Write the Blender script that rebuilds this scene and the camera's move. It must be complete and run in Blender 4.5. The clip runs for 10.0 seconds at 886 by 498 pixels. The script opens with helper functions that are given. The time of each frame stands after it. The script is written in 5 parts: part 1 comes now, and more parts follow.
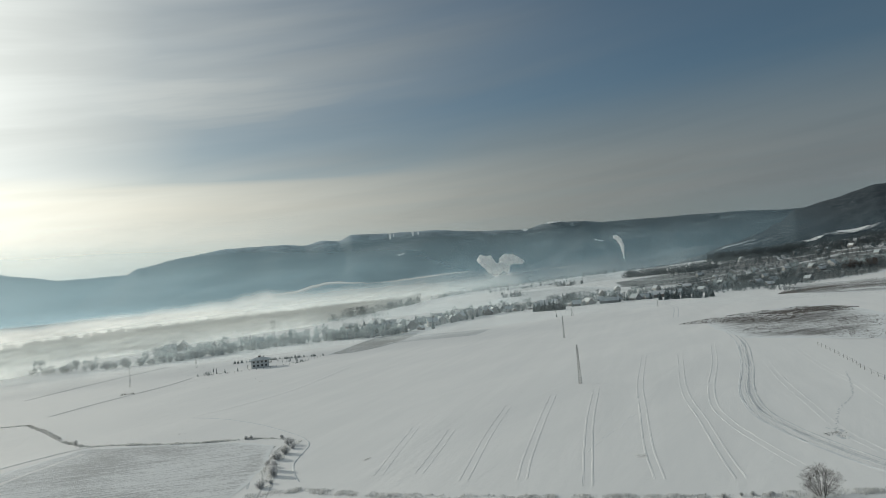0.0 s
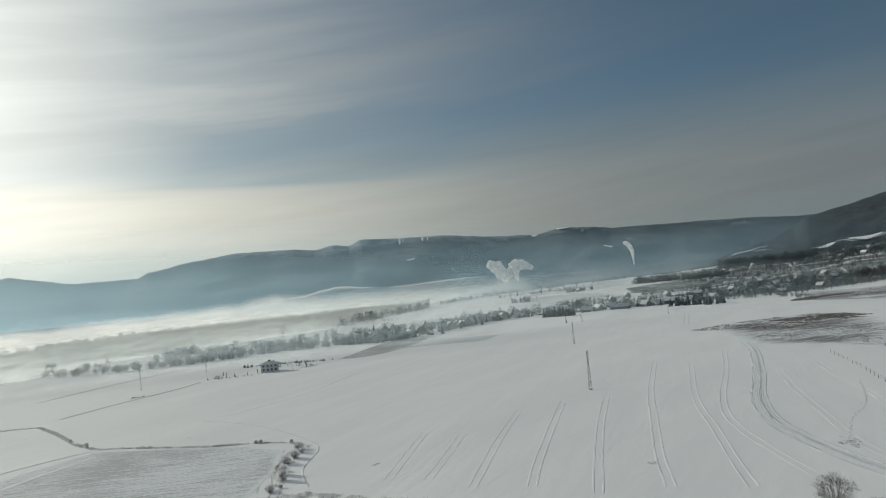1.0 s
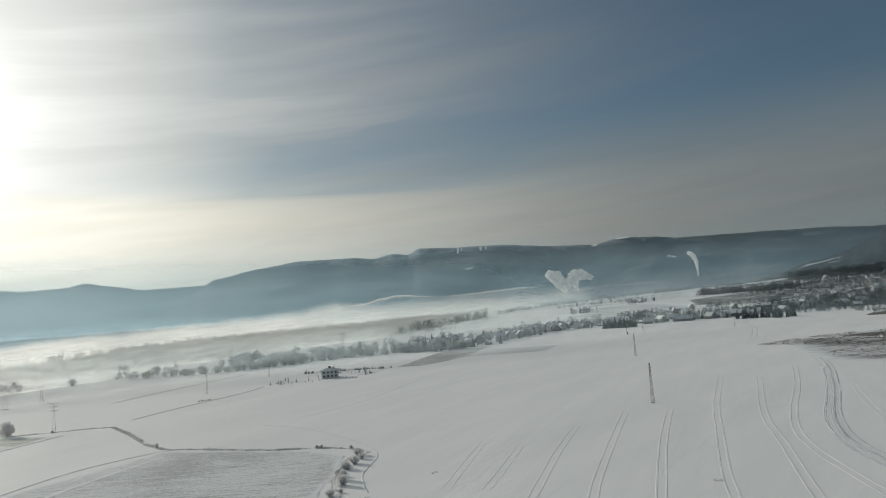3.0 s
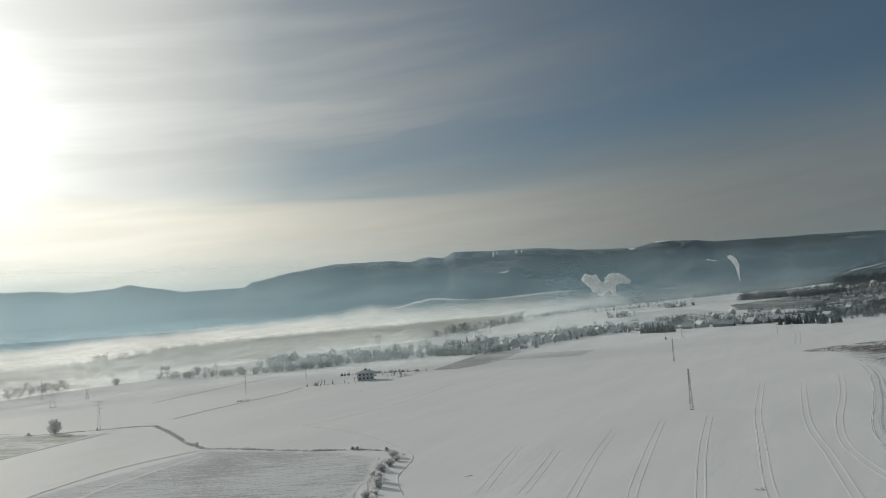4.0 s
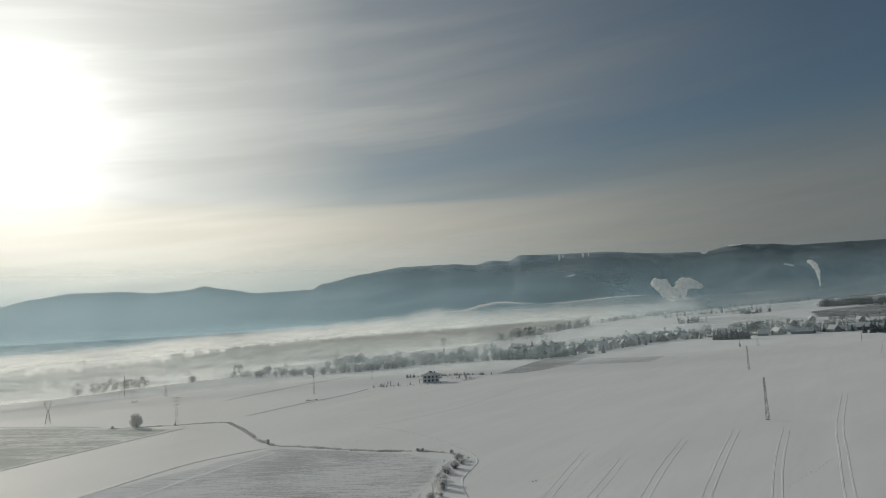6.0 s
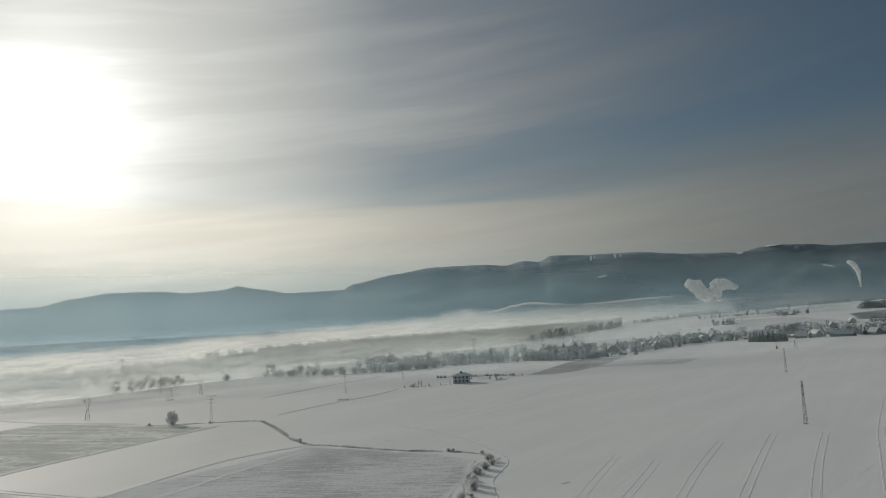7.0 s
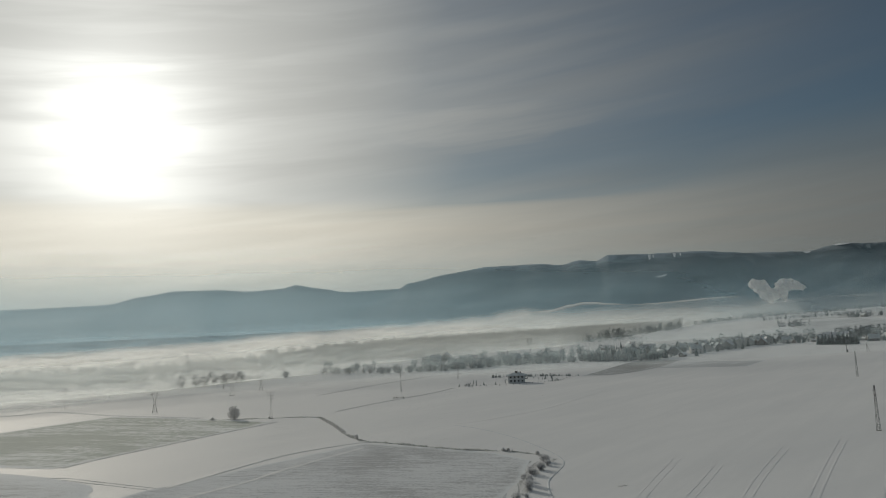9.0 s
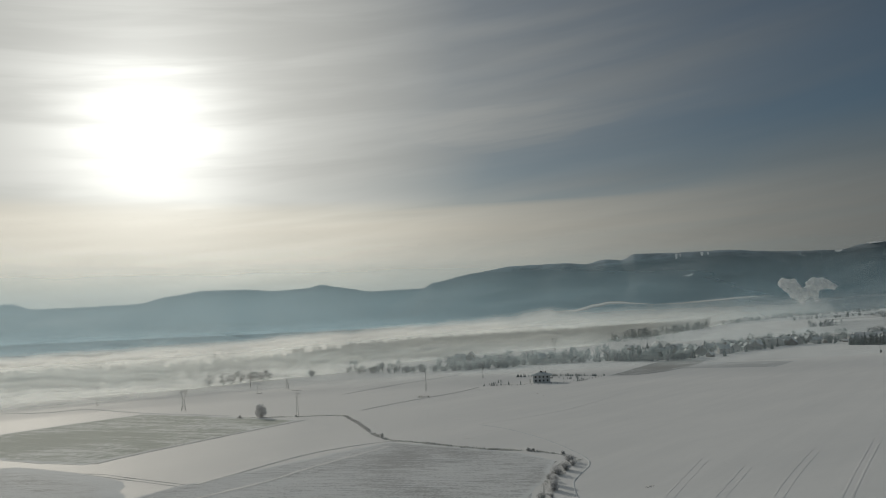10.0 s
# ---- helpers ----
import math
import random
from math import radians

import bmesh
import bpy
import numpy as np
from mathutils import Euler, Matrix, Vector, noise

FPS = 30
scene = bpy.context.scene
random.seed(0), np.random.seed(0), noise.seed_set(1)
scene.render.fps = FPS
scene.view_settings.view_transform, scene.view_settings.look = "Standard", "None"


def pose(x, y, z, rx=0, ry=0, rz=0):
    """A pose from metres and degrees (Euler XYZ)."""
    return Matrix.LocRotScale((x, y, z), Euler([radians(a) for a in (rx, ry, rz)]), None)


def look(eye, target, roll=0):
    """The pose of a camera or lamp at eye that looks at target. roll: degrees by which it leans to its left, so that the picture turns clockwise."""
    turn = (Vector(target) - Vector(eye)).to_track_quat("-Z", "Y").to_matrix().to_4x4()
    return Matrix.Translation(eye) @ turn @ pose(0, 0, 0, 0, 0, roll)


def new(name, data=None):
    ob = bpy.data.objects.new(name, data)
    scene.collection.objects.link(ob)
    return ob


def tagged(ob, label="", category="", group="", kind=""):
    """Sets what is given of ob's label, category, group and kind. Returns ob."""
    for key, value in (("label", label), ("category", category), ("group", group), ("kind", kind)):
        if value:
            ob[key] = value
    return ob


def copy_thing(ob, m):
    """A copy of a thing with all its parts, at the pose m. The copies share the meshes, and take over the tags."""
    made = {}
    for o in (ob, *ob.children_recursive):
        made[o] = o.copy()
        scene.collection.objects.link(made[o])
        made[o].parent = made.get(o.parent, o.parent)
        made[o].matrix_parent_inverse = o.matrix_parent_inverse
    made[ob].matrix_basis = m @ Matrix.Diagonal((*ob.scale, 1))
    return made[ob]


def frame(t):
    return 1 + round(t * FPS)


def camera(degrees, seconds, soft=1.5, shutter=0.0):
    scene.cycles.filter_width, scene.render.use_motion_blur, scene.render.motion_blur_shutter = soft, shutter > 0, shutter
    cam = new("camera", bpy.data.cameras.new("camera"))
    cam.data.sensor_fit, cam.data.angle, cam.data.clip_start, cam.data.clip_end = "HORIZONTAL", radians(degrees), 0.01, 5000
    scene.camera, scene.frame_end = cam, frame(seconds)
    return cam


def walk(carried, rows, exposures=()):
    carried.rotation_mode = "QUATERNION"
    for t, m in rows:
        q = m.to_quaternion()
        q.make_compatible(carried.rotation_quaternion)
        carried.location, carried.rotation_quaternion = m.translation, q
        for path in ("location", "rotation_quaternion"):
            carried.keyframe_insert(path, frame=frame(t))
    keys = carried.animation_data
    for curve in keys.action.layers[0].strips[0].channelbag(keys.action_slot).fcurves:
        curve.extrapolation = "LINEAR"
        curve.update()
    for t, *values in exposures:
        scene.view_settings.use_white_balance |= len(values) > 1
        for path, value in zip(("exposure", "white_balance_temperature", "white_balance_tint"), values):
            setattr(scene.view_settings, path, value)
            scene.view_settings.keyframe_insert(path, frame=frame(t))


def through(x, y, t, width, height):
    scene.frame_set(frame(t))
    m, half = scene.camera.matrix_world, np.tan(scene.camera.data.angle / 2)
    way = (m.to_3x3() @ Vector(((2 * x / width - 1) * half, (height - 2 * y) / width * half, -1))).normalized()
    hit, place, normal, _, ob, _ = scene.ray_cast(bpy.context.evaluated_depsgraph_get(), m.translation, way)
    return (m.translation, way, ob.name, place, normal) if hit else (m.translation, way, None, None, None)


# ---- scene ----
# The camera hangs in the air over snowy fields and turns on the spot, drifting by about a metre.
cam = camera(65.5, 10.0, soft=0.7)
EYE = 38.0
ROWS = [  # seconds, x, y, z off the first eye, yaw, pitch, roll
    (0.0, 0.00, 0.00, 0.00, 0.00, 3.11, -5.28),
    (0.5, -0.09, 0.02, 0.00, 0.36, 3.40, -5.14),
    (1.0, -0.23, 0.04, -0.01, 0.74, 3.61, -5.00),
    (1.5, -0.38, 0.00, -0.02, 1.30, 3.89, -4.93),
    (2.0, -0.46, -0.07, -0.03, 2.55, 4.18, -4.74),
    (2.5, -0.50, -0.16, -0.05, 4.01, 4.48, -4.57),
    (3.0, -0.52, -0.28, -0.07, 5.51, 4.77, -4.35),
    (4.5, -0.47, -0.66, -0.07, 9.84, 5.44, -3.80),
    (5.0, -0.47, -0.80, -0.06, 11.20, 5.60, -3.64),
    (5.5, -0.47, -0.91, -0.06, 12.55, 5.74, -3.45),
    (7.0, -0.44, -1.10, -0.05, 16.39, 6.04, -3.07),
    (7.5, -0.38, -1.12, -0.05, 17.67, 6.10, -2.92),
    (8.0, -0.33, -1.14, -0.06, 18.85, 6.14, -2.80),
    (8.5, -0.31, -1.17, -0.08, 19.95, 6.18, -2.73),
    (9.0, -0.30, -1.22, -0.10, 20.98, 6.21, -2.66),
    (9.5, -0.27, -1.34, -0.11, 22.00, 6.24, -2.59),
    (10.0, -0.20, -1.48, -0.09, 23.02, 6.25, -2.58),
]


def carried_at(x, y, z, yaw, pitch, roll):
    c, s, p = math.cos(radians(yaw)), math.sin(radians(yaw)), radians(pitch)
    eye = Vector((x, y, EYE + z))
    ahead = Vector((-s * math.cos(p), c * math.cos(p), math.sin(p)))
    return look(eye, eye + ahead, roll)


EXPOSURES = [(0.0, -0.18, 6050, 4), (1.5, -0.20, 6070, 5), (3.0, -0.29, 6120, 6), (5.0, -0.50, 6170, 6), (7.5, -0.77, 6200, 7), (10.0, -0.94, 6230, 7)]
walk(cam, [(t, carried_at(*row)) for t, *row in ROWS], EXPOSURES)

# ---- light ----
SUN_AZ, SUN_EL = 46.3, 15.8   # degrees to the left of +y, and above the horizon
SUN_DIR = Vector((-math.sin(radians(SUN_AZ)) * math.cos(radians(SUN_EL)),
                  math.cos(radians(SUN_AZ)) * math.cos(radians(SUN_EL)), math.sin(radians(SUN_EL))))
sun_data = bpy.data.lights.new("sun", "SUN")
sun_data.energy, sun_data.angle, sun_data.color = 2.9, radians(0.53), (1.0, 0.91, 0.78)
sun = new("sun", sun_data)
LIGHT_AZ = 55.0   # where the shadows on the sloping snow point back to
LIGHT_DIR = Vector((-math.sin(radians(LIGHT_AZ)), math.cos(radians(LIGHT_AZ)), math.tan(radians(17.0))))
sun.matrix_world = look((0, 0, 300), Vector((0, 0, 300)) - LIGHT_DIR)


class Tree:
    """A short way to write node trees."""

    def __init__(self, tree):
        self.tree = tree
        tree.nodes.clear()

    def node(self, kind, _out=0, _props=None, **inputs):
        n = self.tree.nodes.new(kind)
        for key, value in (_props or {}).items():
            setattr(n, key, value)
        for key, value in inputs.items():
            slot = n.inputs[int(key[1:])] if key[0] == "i" and key[1:].isdigit() else n.inputs[key.replace("_", " ")]
            if isinstance(value, bpy.types.NodeSocket):
                self.tree.links.new(value, slot)
            else:
                slot.default_value = value
        return n.outputs[_out]

    def math(self, op, a, b=0.0, c=0.0, clamp=False):
        return self.node("ShaderNodeMath", 0, {"operation": op, "use_clamp": clamp}, i0=a, i1=b, i2=c)

    def vmath(self, op, a, b=(0, 0, 0), out=0):
        return self.node("ShaderNodeVectorMath", out, {"operation": op}, i0=a, i1=b)

    def span(self, value, a, b, c=0.0, d=1.0, smooth=True):
        return self.node("ShaderNodeMapRange", 0, {"interpolation_type": "SMOOTHSTEP" if smooth else "LINEAR"}, i0=value, i1=a, i2=b, i3=c, i4=d)

    def noise(self, vector, scale, detail=3.0, rough=0.5, warp=0.0):
        return self.node("ShaderNodeTexNoise", 0, None, Vector=vector, Scale=scale, Detail=detail, Roughness=rough, Distortion=warp)

    def mix(self, f, a, b, blend="MIX"):
        return self.node("ShaderNodeMix", 2, {"data_type": "RGBA", "blend_type": blend}, i0=f, i6=a, i7=b)

    def split(self, vector, axis):
        return self.node("ShaderNodeSeparateXYZ", axis, None, i0=vector)


def rgb(r, g, b):
    return (r, g, b, 1.0)


def make_world():
    world = bpy.data.worlds.new("winter_sky")
    world.use_nodes = True
    scene.world = world
    t = Tree(world.node_tree)
    sky = t.node("ShaderNodeTexSky", 0, {"sky_type": "NISHITA", "sun_disc": False, "sun_elevation": radians(SUN_EL),
                                         "sun_rotation": radians(-SUN_AZ), "air_density": 1.0, "dust_density": 0.6, "ozone_density": 1.5})
    way = t.node("ShaderNodeTexCoord", 0)
    up = t.split(way, 2)
    az = t.math("MULTIPLY", t.math("ARCTAN2", t.math("MULTIPLY", t.split(way, 0), -1.0), t.split(way, 1)), 180.0 / math.pi)
    el = t.math("MULTIPLY", t.math("ARCSINE", up), 180.0 / math.pi)

    def streaks(across, upward, lean, detail, rough, seed):
        """Noise drawn out along the sky, leaning a little as it runs."""
        v = t.node("ShaderNodeCombineXYZ", 0, None, i0=t.math("MULTIPLY", az, across), i1=t.math("MULTIPLY", t.math("ADD", el, t.math("MULTIPLY", az, lean)), upward), i2=seed)
        return t.noise(v, 1.0, detail, rough, 0.35)

    swell = streaks(0.05, 0.16, 0.03, 2.0, 0.5, 3.0)
    bands = streaks(0.03, 0.30, 0.09, 3.0, 0.5, 8.3)
    wisps = streaks(0.05, 0.55, 0.10, 4.0, 0.52, 14.6)
    low_bands = streaks(0.022, 0.8, 0.0, 4.0, 0.55, 21.2)
    # height in degrees, swaying with the drift of the sheets
    h = t.math("ADD", el, t.math("ADD", t.math("MULTIPLY", t.math("SUBTRACT", swell, 0.5), 3.4), t.math("MULTIPLY", t.math("SUBTRACT", bands, 0.5), 2.2)))
    # a blue lane that climbs and widens away from the sun
    centre = t.math("ADD", t.span(az, -14.0, 40.0, 14.7, 10.6, False), t.span(az, -40.0, -12.0, -1.5, 0.0, False))
    off = t.math("SUBTRACT", h, centre)
    wide = t.span(az, -20.0, 38.0, 2.4, 0.9, False)
    lane = t.span(t.math("DIVIDE", t.math("ABSOLUTE", off), wide), 0.0, 1.5, 1.0, 0.0)
    # the sheet of cloud above it, and a second opening higher up
    above = t.math("MULTIPLY", t.span(t.math("DIVIDE", off, wide), 0.5, 1.6), t.span(h, 16.5, 24.0, 1.0, 0.0))
    above = t.math("MULTIPLY", above, t.span(az, -20.0, 22.0))
    high = t.math("MULTIPLY", t.span(h, 21.0, 29.0), t.span(az, -4.0, 44.0))
    sheets = t.math("ADD", t.math("MULTIPLY", above, t.span(wisps, 0.28, 0.7, 0.56, 0.82)), t.math("MULTIPLY", high, t.span(wisps, 0.3, 0.7, 0.15, 0.45)))
    fleece = t.math("MULTIPLY", t.span(bands, 0.30, 0.70, 0.36, 0.58), t.span(az, -24.0, 12.0, 0.22, 1.1))
    cover = t.math("MAXIMUM", sheets, fleece)
    near = t.vmath("DOT_PRODUCT", way, tuple(SUN_DIR), out=1)
    toward = t.span(near, 0.25, 1.0, 0.0, 1.0, False)
    cover = t.math("MAXIMUM", cover, t.span(near, 0.80, 1.0, 0.0, 0.95))
    cover = t.math("MULTIPLY", cover, t.math("SUBTRACT", 1.0, t.math("MULTIPLY", lane, t.span(near, 0.84, 0.98, 0.34, 0.08))))
    # the pale veil over the horizon: a clear upper edge on the sunny side, a soft one elsewhere
    rim = t.math("ADD", el, t.math("MULTIPLY", t.math("SUBTRACT", low_bands, 0.5), 1.6))
    sharp = t.span(rim, 9.2, 10.9, 1.0, 0.0)
    soft = t.span(rim, 6.5, 17.5, 1.0, 0.0)
    sunny = t.span(az, -8.0, 20.0)
    low = t.math("ADD", t.math("MULTIPLY", sharp, sunny), t.math("MULTIPLY", soft, t.math("SUBTRACT", 1.0, sunny)))
    low = t.math("MULTIPLY", low, t.span(low_bands, 0.25, 0.7, 0.84, 0.98))
    cover = t.math("MAXIMUM", cover, low)
    # high overhead, out of view, cloud is added for neutral fill light
    cover = t.math("MAXIMUM", cover, t.span(up, 0.5, 0.75, 0.0, 0.8), clamp=True)
    # the veil is brighter the nearer it lies to the sun
    warm = t.math("MAXIMUM", near, 0.0)
    glow = t.math("ADD", t.math("MULTIPLY", t.math("POWER", warm, 5.0), 0.70), 0.225)
    # the unseen cloud overhead is brightened to lift the fill
    glow = t.math("ADD", glow, t.span(up, 0.5, 0.8, 0.0, 0.25))
    glow = t.math("MULTIPLY", glow, t.span(wisps, 0.3, 0.72, 0.955, 1.05))
    lift = t.math("MULTIPLY", t.span(el, 8.5, 11.5, 1.0, 0.0), t.math("MULTIPLY", toward, t.span(near, 0.955, 0.985, 1.0, 0.75)))
    glow = t.math("MULTIPLY", glow, t.math("ADD", t.math("MULTIPLY", lift, 0.42), 1.0))
    disc = t.math("ADD", t.math("MULTIPLY", t.math("POWER", warm, 190.0), 1.15), t.math("MULTIPLY", t.math("POWER", warm, 30.0), 0.5))
    disc = t.math("MULTIPLY", disc, t.span(wisps, 0.32, 0.7, 0.82, 1.16))
    veil = t.mix(toward, rgb(0.925, 0.965, 0.965), rgb(1.0, 0.955, 0.865))
    veil = t.mix(t.math("MULTIPLY", low, toward), veil, t.vmath("MULTIPLY", veil, (1.045, 0.985, 0.885)))
    veil = t.vmath("MULTIPLY", veil, t.node("ShaderNodeCombineXYZ", 0, None, i0=glow, i1=glow, i2=glow))
    blue = t.vmath("MULTIPLY", sky, (0.049, 0.054, 0.0545))
    both = t.mix(cover, blue, veil)
    lit = t.vmath("ADD", both, t.vmath("MULTIPLY", (1.0, 0.965, 0.9), t.node("ShaderNodeCombineXYZ", 0, None, i0=disc, i1=disc, i2=disc)))
    back = t.node("ShaderNodeBackground", 0, None, Color=lit, Strength=1.0)
    t.tree.links.new(back, t.tree.nodes.new("ShaderNodeOutputWorld").inputs[0])


make_world()


# ---- materials ----
def material(name, make):
    m = bpy.data.materials.new(name)
    m.use_nodes = True
    t = Tree(m.node_tree)
    t.place = t.node("ShaderNodeTexCoord", 3)
    surface = make(t)
    t.tree.links.new(surface, t.tree.nodes.new("ShaderNodeOutputMaterial").inputs[0])
    return m


def bsdf(t, color, rough=0.8, bump=None, strength=0.3, distance=0.1, metal=0.0, **more):
    args = dict(Base_Color=color, Roughness=rough, Metallic=metal, **more)
    if bump is not None:
        args["Normal"] = t.node("ShaderNodeBump", 0, None, Height=bump, Strength=strength, Distance=distance)
    return t.node("ShaderNodeBsdfPrincipled", 0, None, **args)


def geometry_place(t):
    return t.node("ShaderNodeNewGeometry", 0)


def snow_surface(t, col, height, strength, distance):
    """Snow scatters light forwards: a matt body under a very rough, broad gleam."""
    normal = t.node("ShaderNodeBump", 0, None, Height=height, Strength=strength, Distance=distance)
    body = t.node("ShaderNodeBsdfDiffuse", 0, None, Color=col, Roughness=0.0, Normal=normal)
    gleam = t.node("ShaderNodeBsdfGlossy", 0, None, Color=rgb(1.0, 0.965, 0.915), Roughness=0.74, Normal=normal)
    crust = t.node("ShaderNodeBsdfGlossy", 0, None, Color=rgb(1.0, 0.965, 0.915), Roughness=0.6, Normal=normal)
    both = t.node("ShaderNodeMixShader", 0, None, i0=0.25, i1=gleam, i2=crust)
    return t.node("ShaderNodeMixShader", 0, None, i0=0.2, i1=body, i2=both)


def snow_make(t):
    p = geometry_place(t)
    drift = t.noise(t.node("ShaderNodeMapping", 0, {"vector_type": "TEXTURE"}, Vector=p, Rotation=(0, 0, radians(62)), Scale=(90.0, 22.0, 40.0)), 1.0, 6.0, 0.62, 0.5)
    ripple = t.noise(t.node("ShaderNodeMapping", 0, {"vector_type": "TEXTURE"}, Vector=p, Rotation=(0, 0, radians(70)), Scale=(12.0, 3.0, 6.0)), 1.0, 5.0, 0.65, 0.3)
    tilled = t.noise(t.node("ShaderNodeMapping", 0, {"vector_type": "TEXTURE"}, Vector=p, Rotation=(0, 0, radians(74)), Scale=(160.0, 5.0, 20.0)), 1.0, 3.0, 0.5, 0.2)
    fine = t.noise(p, 0.9, 5.0, 0.7)
    clod = t.noise(p, 0.22, 6.0, 0.75)
    col = t.mix(t.span(drift, 0.3, 0.7), rgb(0.745, 0.752, 0.752), rgb(0.81, 0.812, 0.805))
    col = t.mix(t.span(tilled, 0.35, 0.65, 0.0, 0.22), col, rgb(0.68, 0.69, 0.69))
    col = t.mix(t.span(fine, 0.55, 0.8, 0.0, 0.42), col, rgb(0.58, 0.59, 0.59))
    col = t.mix(t.span(clod, 0.71, 0.76, 0.0, 0.35), col, rgb(0.42, 0.42, 0.41))
    h = t.math("ADD", t.math("ADD", t.math("MULTIPLY", drift, 2.6), t.math("MULTIPLY", t.math("MULTIPLY", ripple, t.span(drift, 0.4, 0.7)), 0.4)), t.math("MULTIPLY", fine, 0.26))
    return snow_surface(t, col, h, 0.12, 1.0)


def mountain_make(t):
    p = geometry_place(t)
    z = t.split(p, 2)
    patch = t.noise(p, 0.0035, 6.0, 0.62, 0.4)
    trees = t.noise(p, 0.05, 3.0, 0.7)
    stands = t.noise(t.node("ShaderNodeMapping", 0, None, Vector=p, Scale=(1.0, 1.0, 2.2)), 0.007, 5.0, 0.65, 0.8)
    streak = t.noise(t.node("ShaderNodeMapping", 0, None, Vector=p, Scale=(1.0, 0.4, 0.18)), 0.02, 4.0, 0.6, 0.3)
    col = t.mix(t.span(trees, 0.35, 0.7), rgb(0.014, 0.026, 0.036), rgb(0.036, 0.05, 0.06))
    col = t.mix(t.span(stands, 0.42, 0.62, 0.0, 0.75), col, rgb(0.075, 0.095, 0.108))
    high = t.math("MULTIPLY", t.span(t.math("ADD", z, t.math("MULTIPLY", patch, 120.0)), 385.0, 450.0, 0.0, 0.55), t.span(stands, 0.35, 0.6, 0.5, 1.0))
    gully = t.math("MULTIPLY", t.span(streak, 0.58, 0.70, 0.0, 0.3), t.span(z, 250.0, 340.0))
    glade = t.span(patch, 0.64, 0.70, 0.0, 0.3)
    col = t.mix(t.math("MAXIMUM", t.math("MAXIMUM", high, gully), glade), col, rgb(0.50, 0.56, 0.6))
    return bsdf(t, col, 0.95)


SNOW = material("snow", snow_make)
FOREST = material("snowy_forest_slope", mountain_make)


def hill_make(t):
    p = geometry_place(t)
    trees = t.noise(p, 0.045, 4.0, 0.7)
    meadow = t.noise(t.node("ShaderNodeMapping", 0, {"vector_type": "TEXTURE"}, Vector=p, Rotation=(0, 0, radians(-20)), Scale=(240.0, 45.0, 40.0)), 1.0, 4.0, 0.55, 0.4)
    open_land = t.math("MULTIPLY", t.math("MULTIPLY", t.span(meadow, 0.56, 0.60), t.span(t.noise(p, 0.011, 4.0, 0.6), 0.46, 0.56)), t.span(t.split(p, 2), 130.0, 95.0))
    col = t.mix(t.span(trees, 0.35, 0.7), rgb(0.014, 0.026, 0.036), rgb(0.042, 0.056, 0.066))
    col = t.mix(t.math("MULTIPLY", open_land, 0.7), col, rgb(0.66, 0.68, 0.69))
    return bsdf(t, col, 0.95)


HILL_FOREST = material("wooded_hillside_with_meadows", hill_make)


# ---- building helpers ----
def mesh_object(name, bm, mat, parent=None, smooth=False):
    me = bpy.data.meshes.new(name)
    bm.normal_update()
    bm.to_mesh(me)
    bm.free()
    for one in mat if isinstance(mat, (list, tuple)) else [mat]:
        me.materials.append(one)
    if smooth:
        me.polygons.foreach_set("use_smooth", [True] * len(me.polygons))
    ob = new(name, me)
    ob.parent = parent
    return ob


def part(name, bm, mat, parent, label="", smooth=False):
    return tagged(mesh_object(name, bm, mat, parent, smooth), label)


def sheet(name, verts, faces, mat, smooth=True):
    me = bpy.data.meshes.new(name)
    me.from_pydata(verts, [], faces)
    me.materials.append(mat)
    if smooth:
        me.polygons.foreach_set("use_smooth", [True] * len(me.polygons))
    return new(name, me)


def polar(az, r, z=0.0):
    a = radians(az)
    return Vector((-r * math.sin(a), r * math.cos(a), z))


RISE = [(-60, 75), (-35, 75), (-25, 52), (-15, 34), (-5, 20), (6, 0)]


def height(x, y):
    """The lie of the land: gently rolling fields that rise towards the hills behind the village."""
    r = math.hypot(x, y)
    az = math.degrees(math.atan2(-x, y))
    w = min(1.0, r / 150.0)
    roll = noise.noise(Vector((x / 130.0, y / 130.0, 3.1))) * 0.6 * w * max(0.0, 1 - max(0.0, r - 700) / 600.0)
    up = 0.0
    if -110 < az < 6 and r > 880:
        up = ridge_line(RISE, az) if az > -60 else 75 * (1 - smooth01(60, 110, -az))
        up *= smooth01(880, 2000, r)
    return roll + up


def ridge_line(knots, az):
    """Smooth height between summits and saddles, by azimuth."""
    for (a0, h0), (a1, h1) in zip(knots, knots[1:]):
        if a0 <= az <= a1:
            u = (az - a0) / (a1 - a0)
            return h0 + (h1 - h0) * (u * u * (3 - 2 * u) * 0.5 + u * 0.5)
    return knots[0][1] if az < knots[0][0] else knots[-1][1]


def smooth01(a, b, v):
    u = min(1.0, max(0.0, (v - a) / (b - a)))
    return u * u * (3 - 2 * u)


